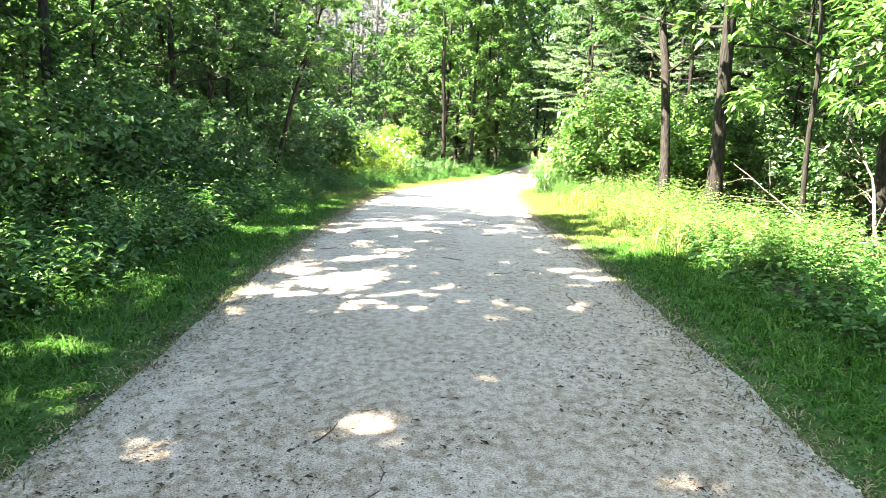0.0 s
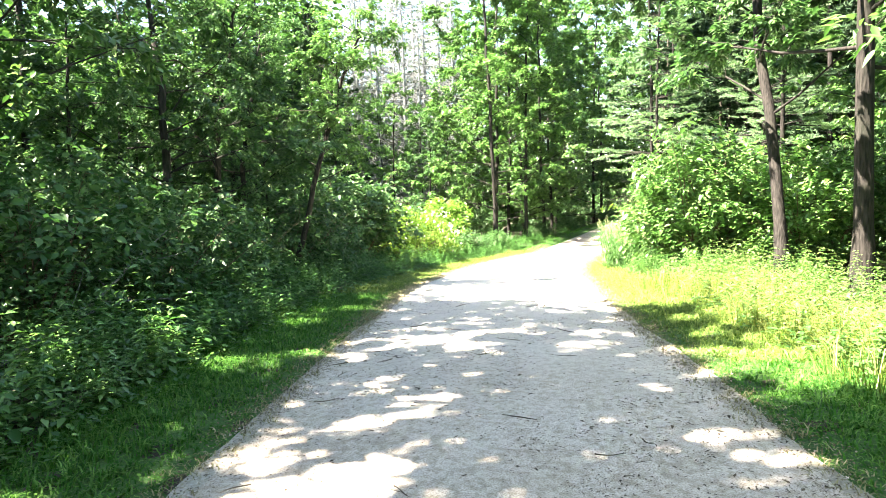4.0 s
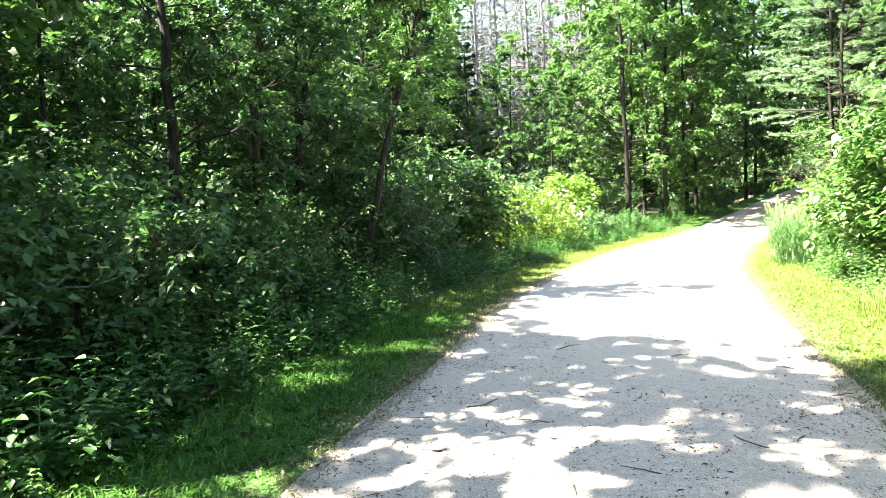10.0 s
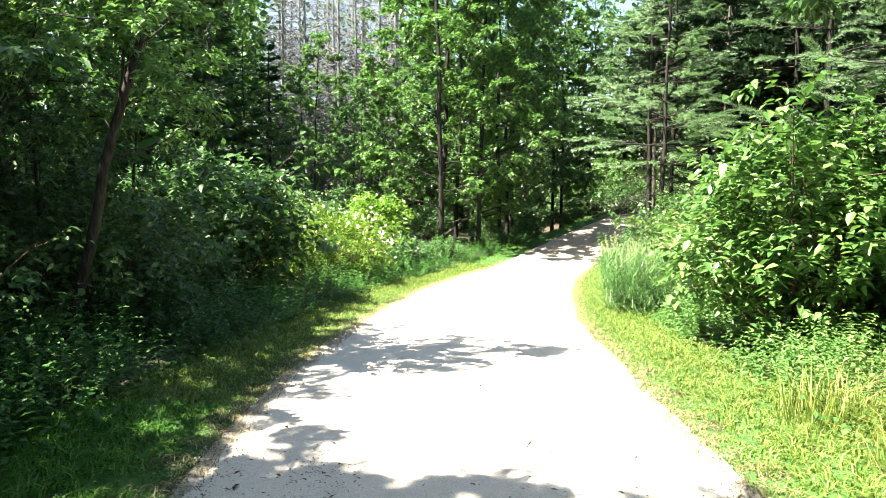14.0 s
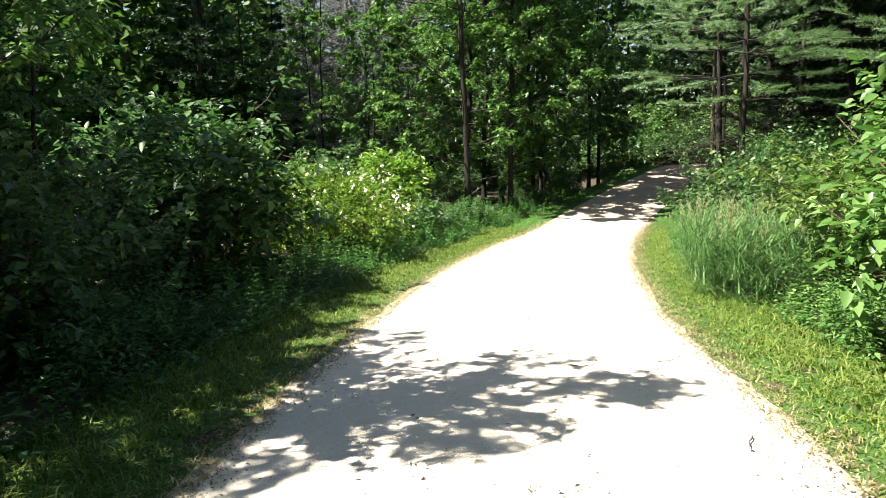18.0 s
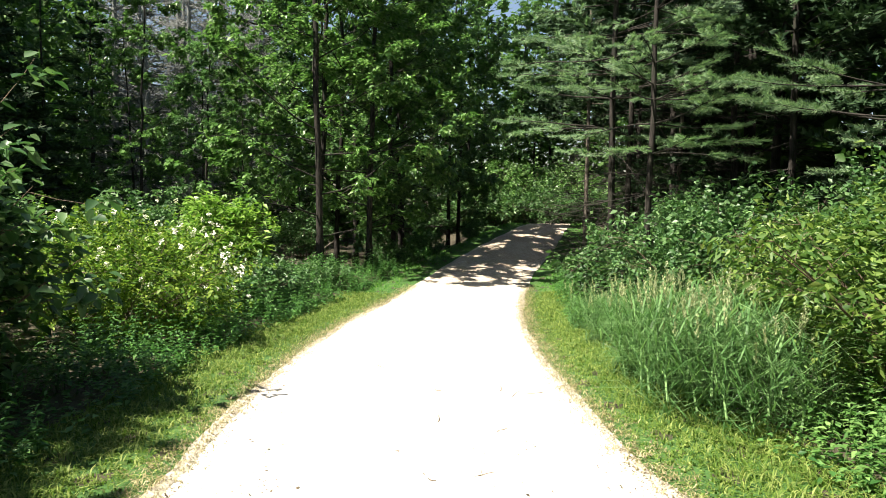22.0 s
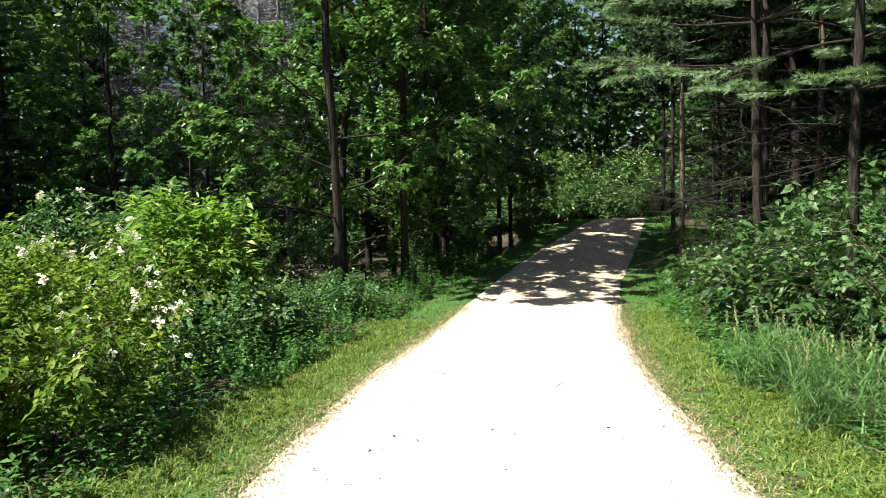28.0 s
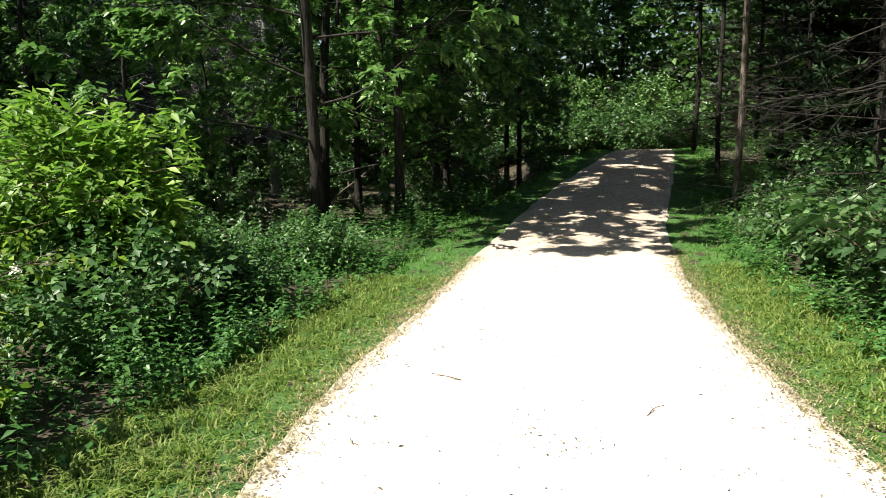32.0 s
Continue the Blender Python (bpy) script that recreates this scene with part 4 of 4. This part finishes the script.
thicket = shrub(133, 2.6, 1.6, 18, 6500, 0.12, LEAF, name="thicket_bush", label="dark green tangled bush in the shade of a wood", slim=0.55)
# The thicket again with paler leaves; sunlight at the border is in their colour.
sunlit_thicket = shrub(135, 2.6, 1.6, 18, 7000, 0.11, LEAF_BRIGHT, name="thicket_bush", label="tangled bush at the border of a wood, sunlight put into its light green", slim=0.55, flat=0.5)
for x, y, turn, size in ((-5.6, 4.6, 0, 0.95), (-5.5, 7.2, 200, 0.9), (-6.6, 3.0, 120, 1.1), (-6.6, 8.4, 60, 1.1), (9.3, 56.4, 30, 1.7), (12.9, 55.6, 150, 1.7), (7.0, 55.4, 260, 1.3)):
    place(sunlit_thicket, x, y, turn, size)
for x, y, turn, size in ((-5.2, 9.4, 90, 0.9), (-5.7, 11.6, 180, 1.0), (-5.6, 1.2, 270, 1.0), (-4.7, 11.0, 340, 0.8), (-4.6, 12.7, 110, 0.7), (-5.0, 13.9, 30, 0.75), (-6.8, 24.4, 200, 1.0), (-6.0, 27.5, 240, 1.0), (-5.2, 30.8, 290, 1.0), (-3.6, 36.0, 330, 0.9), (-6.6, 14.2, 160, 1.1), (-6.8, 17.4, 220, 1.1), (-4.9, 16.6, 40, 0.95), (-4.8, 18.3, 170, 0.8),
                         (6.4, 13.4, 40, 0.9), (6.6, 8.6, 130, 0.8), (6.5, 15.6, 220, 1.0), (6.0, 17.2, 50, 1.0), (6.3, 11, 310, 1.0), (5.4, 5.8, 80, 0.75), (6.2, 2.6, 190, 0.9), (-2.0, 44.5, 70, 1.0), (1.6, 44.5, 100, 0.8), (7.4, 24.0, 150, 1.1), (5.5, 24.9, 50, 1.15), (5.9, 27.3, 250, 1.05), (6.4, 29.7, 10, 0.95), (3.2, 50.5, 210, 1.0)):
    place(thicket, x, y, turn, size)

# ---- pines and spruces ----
pine = conifer(141, 11.0, 0.085, 0.08, 2.9, 22, NEEDLE, BARK_SHADED, 0.095, 6, "pine_tree", "white pine with flat blue-green needle sprays", 0.2, blades=18, thick=0.13, pad=0.4)
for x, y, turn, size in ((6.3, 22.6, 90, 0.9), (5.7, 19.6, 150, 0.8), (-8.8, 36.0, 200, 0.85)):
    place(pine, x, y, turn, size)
edge_pine = conifer(146, 12.0, 0.062, 0.06, 2.5, 26, NEEDLE, BARK_SHADED, 0.095, 6, "pine_tree", "white pine with dark trunk and bare lower branches", 0.27, blades=18, thick=0.13, pad=0.4)
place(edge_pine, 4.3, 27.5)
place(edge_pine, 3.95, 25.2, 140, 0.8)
bare_pine = conifer(142, 12.5, 0.06, 0.05, 2.7, 26, NEEDLE_DARK, BARK_SHADED, 0.2, 3, "pine_tree", "tall pine with bare dead lower branches", 0.34, blades=8, thick=0.4)
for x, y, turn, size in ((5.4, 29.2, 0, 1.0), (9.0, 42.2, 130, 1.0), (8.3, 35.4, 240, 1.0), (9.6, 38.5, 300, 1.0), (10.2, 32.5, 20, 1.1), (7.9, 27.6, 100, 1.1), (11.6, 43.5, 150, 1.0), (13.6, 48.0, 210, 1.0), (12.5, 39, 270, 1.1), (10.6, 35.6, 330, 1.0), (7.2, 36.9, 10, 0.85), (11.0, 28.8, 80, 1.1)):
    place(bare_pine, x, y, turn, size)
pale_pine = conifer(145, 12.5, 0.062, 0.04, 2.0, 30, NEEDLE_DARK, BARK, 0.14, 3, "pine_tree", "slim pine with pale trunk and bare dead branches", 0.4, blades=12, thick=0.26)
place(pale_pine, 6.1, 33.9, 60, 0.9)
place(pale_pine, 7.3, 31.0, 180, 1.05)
spruce = conifer(143, 12.0, 0.12, 0.05, 2.3, 18, NEEDLE_DARK, BARK_SHADED, 0.2, 3, "spruce_tree", "dark green spruce in a wood", 0.0, blades=6, thick=0.42)
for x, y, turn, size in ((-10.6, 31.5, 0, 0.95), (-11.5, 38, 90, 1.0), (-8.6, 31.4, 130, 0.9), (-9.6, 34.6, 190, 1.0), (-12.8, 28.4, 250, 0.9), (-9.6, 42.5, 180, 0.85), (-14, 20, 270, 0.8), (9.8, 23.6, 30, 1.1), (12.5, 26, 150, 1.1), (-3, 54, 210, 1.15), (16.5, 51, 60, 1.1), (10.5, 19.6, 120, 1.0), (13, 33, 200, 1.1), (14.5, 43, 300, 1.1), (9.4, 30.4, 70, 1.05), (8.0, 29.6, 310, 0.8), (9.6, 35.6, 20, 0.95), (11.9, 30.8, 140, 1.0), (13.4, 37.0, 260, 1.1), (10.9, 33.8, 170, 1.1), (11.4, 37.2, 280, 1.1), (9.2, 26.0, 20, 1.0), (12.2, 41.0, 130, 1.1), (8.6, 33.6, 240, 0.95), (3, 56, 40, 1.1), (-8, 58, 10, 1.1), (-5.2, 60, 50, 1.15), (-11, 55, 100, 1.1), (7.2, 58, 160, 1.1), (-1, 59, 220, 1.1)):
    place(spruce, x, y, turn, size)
snag = dead_spruce(144)
for x, y, turn, size in ((-6.2, 47.5, 0, 1.1), (-7.4, 49.5, 40, 1.2), (-5.2, 51.0, 80, 1.15), (-8.6, 46.5, 120, 1.1), (-4.2, 49.0, 160, 1.1), (-9.8, 50.0, 200, 1.2), (-6.8, 53.5, 240, 1.2), (-5.7, 55.0, 20, 1.2), (-8.1, 52.2, 100, 1.15), (-9.1, 54.5, 280, 1.2), (-4.6, 53.0, 310, 1.1), (-7.0, 57.5, 60, 1.35), (-9.6, 58.5, 150, 1.4), (-12.0, 57.0, 230, 1.35), (-5.6, 60.0, 330, 1.4), (-8.4, 61.5, 30, 1.45), (-11.0, 62.0, 110, 1.4), (-13.2, 60.5, 190, 1.4), (-6.6, 63.5, 270, 1.45), (-10.2, 47.6, 340, 1.15), (-11.4, 52.6, 75, 1.25)):
    place(snag, x, y, turn, size)


def far_woods():
    """The woods behind, all round: layers of foliage that thin out upwards, too far in to tell single trees."""
    rng = np.random.default_rng(151)
    g = Geo()
    n = 165000
    pick = rng.random(n)
    y = rng.uniform(-6, 64, n)
    x = np.where(pick < 0.36, -rng.uniform(10.0, 17, n) - np.clip((y - 34) * 0.1, 0, 2), rng.uniform(9.5, 17, n) + np.clip((y - 30) * 0.34, 0, 10))
    back = pick > 0.84
    x = np.where(back, rng.uniform(-14, 30, n), x)
    y = np.where(back, rng.uniform(60, 74, n), y)
    deep = (pick > 0.64) & (pick < 0.80)
    x = np.where(deep, rng.uniform(-13, 22, n), x)
    y = np.where(deep, rng.uniform(53, 61, n), y)
    home = (pick > 0.80) & ~back
    x = np.where(home, rng.uniform(-10, 10, n), x)
    y = np.where(home, rng.uniform(-26, -14, n), y)
    top = 12 + 4.0 * np.sin(x * 0.55 + 1.3 * np.sin(y * 0.31)) * np.sin(y * 0.47) + 2.0 * np.sin(x * 1.7 + y * 1.3)
    slope = (x + 0.5) / np.maximum(y - 8, 1)
    top = np.where((slope > -0.26) & (slope < -0.09) & (y < 64), np.minimum(top, 0.1 * y), top)
    top = np.where((slope > -0.26) & (slope < -0.09) & (y >= 64), 21 + 3 * np.sin(x * 0.9), top)
    glade = (x < 0) & (y > 12) & (y < 31)
    top = np.where(glade, np.minimum(top, 3.2 + np.clip(-x - 11, 0, 9) * 0.7), top)
    top = np.where((x < 0) & (y <= 12), top * 0.75, top)
    z = land(x, y) + rng.random(n) ** 1.2 * (top + 2)
    left, right = edges(y)
    clear = (x < left - 6) | (x > right + 4.3) | (y > 54)
    clear &= ~((x > 1) & (x < 14) & (y > 49) & (y < 57.5))
    at = np.stack([x, y, z], -1)[clear]
    at += 0.5 * np.sin(at[:, [1, 2, 0]] * 2.1)
    n = len(at)
    size = rng.uniform(0.3, 0.65, n)
    g.leaves(at, unit(rng, n) * [1, 1, 0.5], unit(rng, n) + [0, 0, 0.8], size, size * 0.6)
    single("far_woods", g, LEAF_DARK, "dense dark green woods all round", "woods", "stuff")


far_woods()


# ---- white roses ----
def blossom(seed):
    rng = np.random.default_rng(seed)
    g = Geo()
    for _ in range(12):
        c = unit(rng, 1)[0] * 0.03 * rng.random() ** 0.4
        face = unit(rng, 1)[0] * 0.5 + np.array([0.5, -0.5, 0.8])
        face /= np.linalg.norm(face)
        a = np.cross(face, [0.3, 0.2, 1.0])
        a /= np.linalg.norm(a)
        b = np.cross(face, a)
        th = np.arange(5) * 2 * np.pi / 5 + rng.random()
        ways = np.cos(th)[:, None] * a + np.sin(th)[:, None] * b + face * 0.25
        g.leaves(np.repeat(c[None], 5, 0), ways, np.repeat(face[None], 5, 0), 0.013, 0.014, fold=0.1)
    return g.mesh("blossom", PETAL)


def flowers_on(bush, seed, groups, spread, height):
    """Small groups of white flower clusters on the outside of a bush, each cluster a part of it."""
    rng = np.random.default_rng(seed)
    kinds = [blossom(seed + k) for k in range(4)]
    for k in range(groups):
        turn, up = rng.uniform(-2.2, 0.8), rng.uniform(-0.2, 0.8)
        flat = math.sqrt(max(0.05, 1 - up * up))
        heart = np.array([math.cos(turn) * flat * spread, math.sin(turn) * flat * spread, height * (0.38 + 0.56 * up)]) * rng.uniform(1.03, 1.12)
        for j in range(int(rng.integers(1, 4))):
            ob = new("blossom", kinds[(k + j) % 4])
            ob.parent = bush
            ob.location = heart + rng.normal(size=3) * 0.1
            ob.rotation_euler = (0, 0, rng.random() * 6)
            ob.scale = (rng.uniform(0.75, 1.35),) * 3
            tagged(ob, "white rose flowers")


flowers_on(rose, 161, 62, 1.5, 1.95)
flowers_on(yellow_bush, 171, 7, 1.1, 2.3)


# ---- debris on the path ----
def debris():
    rng = np.random.default_rng(171)
    crumbs = Geo()
    n = 46000
    y = np.where(rng.random(n) < 0.85, -1 + 14 * rng.random(n) ** 1.4, rng.uniform(13, 34, n))
    left, right = edges(y)
    x = left + (right - left) * rng.random(n)
    heap = rng.random(n) < 0.5
    mate = rng.integers(0, 700, n)
    x = np.where(heap, x[mate] + rng.normal(size=n) * 0.09, x)
    y = np.where(heap, y[mate] + rng.normal(size=n) * 0.09, y)
    left, right = edges(y)
    x = np.clip(x, left + 0.03, right - 0.03)
    at = np.stack([x, y, land(x, y) + 0.026 + 0.012 * (1 - np.abs(2 * (x - left) / (right - left) - 1))], -1)
    turn = rng.random(n) * 6.283
    way = np.stack([np.cos(turn), np.sin(turn), rng.normal(size=n) * 0.15], -1)
    size = rng.uniform(0.007, 0.026, n) * np.where(rng.random(n) < 0.08, 2.0, 1.0)
    crumbs.leaves(at, way, np.array([[0, 0, 1.0]]) + unit(rng, n) * 0.3, size, size * rng.uniform(0.15, 0.5, n), fold=0.25)
    single("path_debris", crumbs, SPECK, "dark bits of twig and leaf on gravel", "debris", "stuff")
    old = Geo()
    for side, count in ((-1, 8000), (1, 8000)):
        at, d = scatter(rng, count, -1, 31, side, -0.3, 0.3)
        at[:, 0] -= np.clip(d, -0.3, 0.3) * 0.45 * side * rng.random(count)
        turn = rng.random(count) * 6.283
        way = np.stack([np.cos(turn), np.sin(turn), rng.normal(size=count) * 0.2], -1)
        size = rng.uniform(0.008, 0.026, count)
        old.leaves(at + [0, 0, 0.028], way, np.array([[0, 0, 1.0]]) + unit(rng, count) * 0.5, size, size * 0.55, fold=0.3)
    chips = Geo()
    for side in (-1, 1):
        at, d = scatter(rng, 5000, -1, 30, side, -0.14, 0.0)
        at[:, 0] += rng.normal(size=len(at)) * 0.03
        turn = rng.random(len(at)) * 6.283
        way = np.stack([np.cos(turn), np.sin(turn), rng.normal(size=len(at)) * 0.3], -1)
        size = rng.uniform(0.006, 0.024, len(at))
        chips.leaves(at + [0, 0, 0.024], way, np.array([[0, 0, 1.0]]) + unit(rng, len(at)) * 0.5, size, size * 0.8, fold=0.4)
    single("stone_chips", chips, CHIP, "pale limestone chips strewn along the gravel edge", "gravel", "stuff")
    single("leaf_litter", old, LITTER, "dry brown leaves along the gravel edge", "litter", "stuff")


debris()


def twig_mesh(seed):
    rng = np.random.default_rng(seed)
    g = Geo()
    line = bent(rng, (-0.1, 0, 0), (1, 0, 0), 0.2, 6, 0.18)
    line[:, 2] = np.abs(line[:, 2]) * 0.25
    g.tube(line, np.linspace(0.0042, 0.002, 6), 5)
    p, d = along(line, 0.55)
    side = bent(rng, p, d / np.linalg.norm(d) + np.array([0, 0.9, 0.1]), 0.06, 3, 0.15)
    g.tube(side, [0.002, 0.0015, 0.001], 4)
    return g.mesh("fallen_twig", SPECK, True)


twigs_lying = [twig_mesh(180 + k) for k in range(5)]
rng = np.random.default_rng(190)
for k in range(90):
    y = rng.uniform(1.5, 12.5) if k < 62 else rng.uniform(12.5, 27)
    left, right = edges(y)
    x = float(left + (right - left) * rng.uniform(0.05, 0.95))
    ob = new("fallen_twig", twigs_lying[k % 5])
    ob.location = (x, y, float(land(x, y)) + 0.034)
    ob.rotation_euler = (0, 0, rng.random() * 6.283)
    ob.scale = (rng.uniform(0.35, 1.25),) * 3
    tagged(ob, "thin dark fallen twig lying on pale gravel", "twig", "twigs on the path")


def fallen_branch(seed, length, thick, x, y, turn, tilt, mat, label):
    rng = np.random.default_rng(seed)
    root = thing("fallen_branch", label, "branch", at=(x, y, float(land(x, y)) + thick + 0.02))
    root.rotation_euler = (0, radians(-tilt), radians(turn))
    main = Geo()
    line = bent(rng, (0, 0, 0), (1, 0, 0), length, 9, 0.08)
    main.tube(line, np.linspace(thick, thick * 0.25, 9), 7)
    part("stem", main, mat, root, smooth=True)
    for k in range(7):
        p, d = along(line, rng.uniform(0.2, 0.95))
        side = Geo()
        side.tube(bent(rng, p, d / np.linalg.norm(d) + unit(rng, 1)[0] * 0.9, length * rng.uniform(0.15, 0.4), 5, 0.15), np.linspace(thick * 0.35, 0.002, 5), 5)
        part("side_branch", side, mat, root, smooth=True)


fallen_branch(201, 2.6, 0.035, 3.9, 9.1, -12, 8, BARK, "dead grey branch lying among weeds")
fallen_branch(202, 1.9, 0.02, 4.4, 7.9, 150, 22, BARK, "thin dead branch leaning in weeds")
fallen_branch(203, 2.2, 0.025, 4.2, 7.4, 80, 35, BARK, "dead branch propped up in weeds")
fallen_branch(204, 1.6, 0.018, 3.6, 20.2, 200, 12, DEAD, "pale dead branch at the foot of a bush")
fallen_branch(205, 2.4, 0.03, -4.7, 8.4, 60, 14, DEAD, "grey dead branch in a dark thicket")
fallen_branch(206, 2.0, 0.025, -4.9, 4.2, 20, 30, DEAD, "grey dead branch in a dark thicket")
fallen_branch(207, 2.2, 0.03, -5.0, 10.9, 110, 25, DEAD, "grey dead branch in a dark thicket")
fallen_branch(208, 3.0, 0.045, -2.6, 38.6, 40, 30, BARK, "fallen trunk leaning in a dark wood")
fallen_branch(209, 1.2, 0.012, 3.4, 22.4, 160, 10, DEAD, "pale dead twigs beside reed grass")
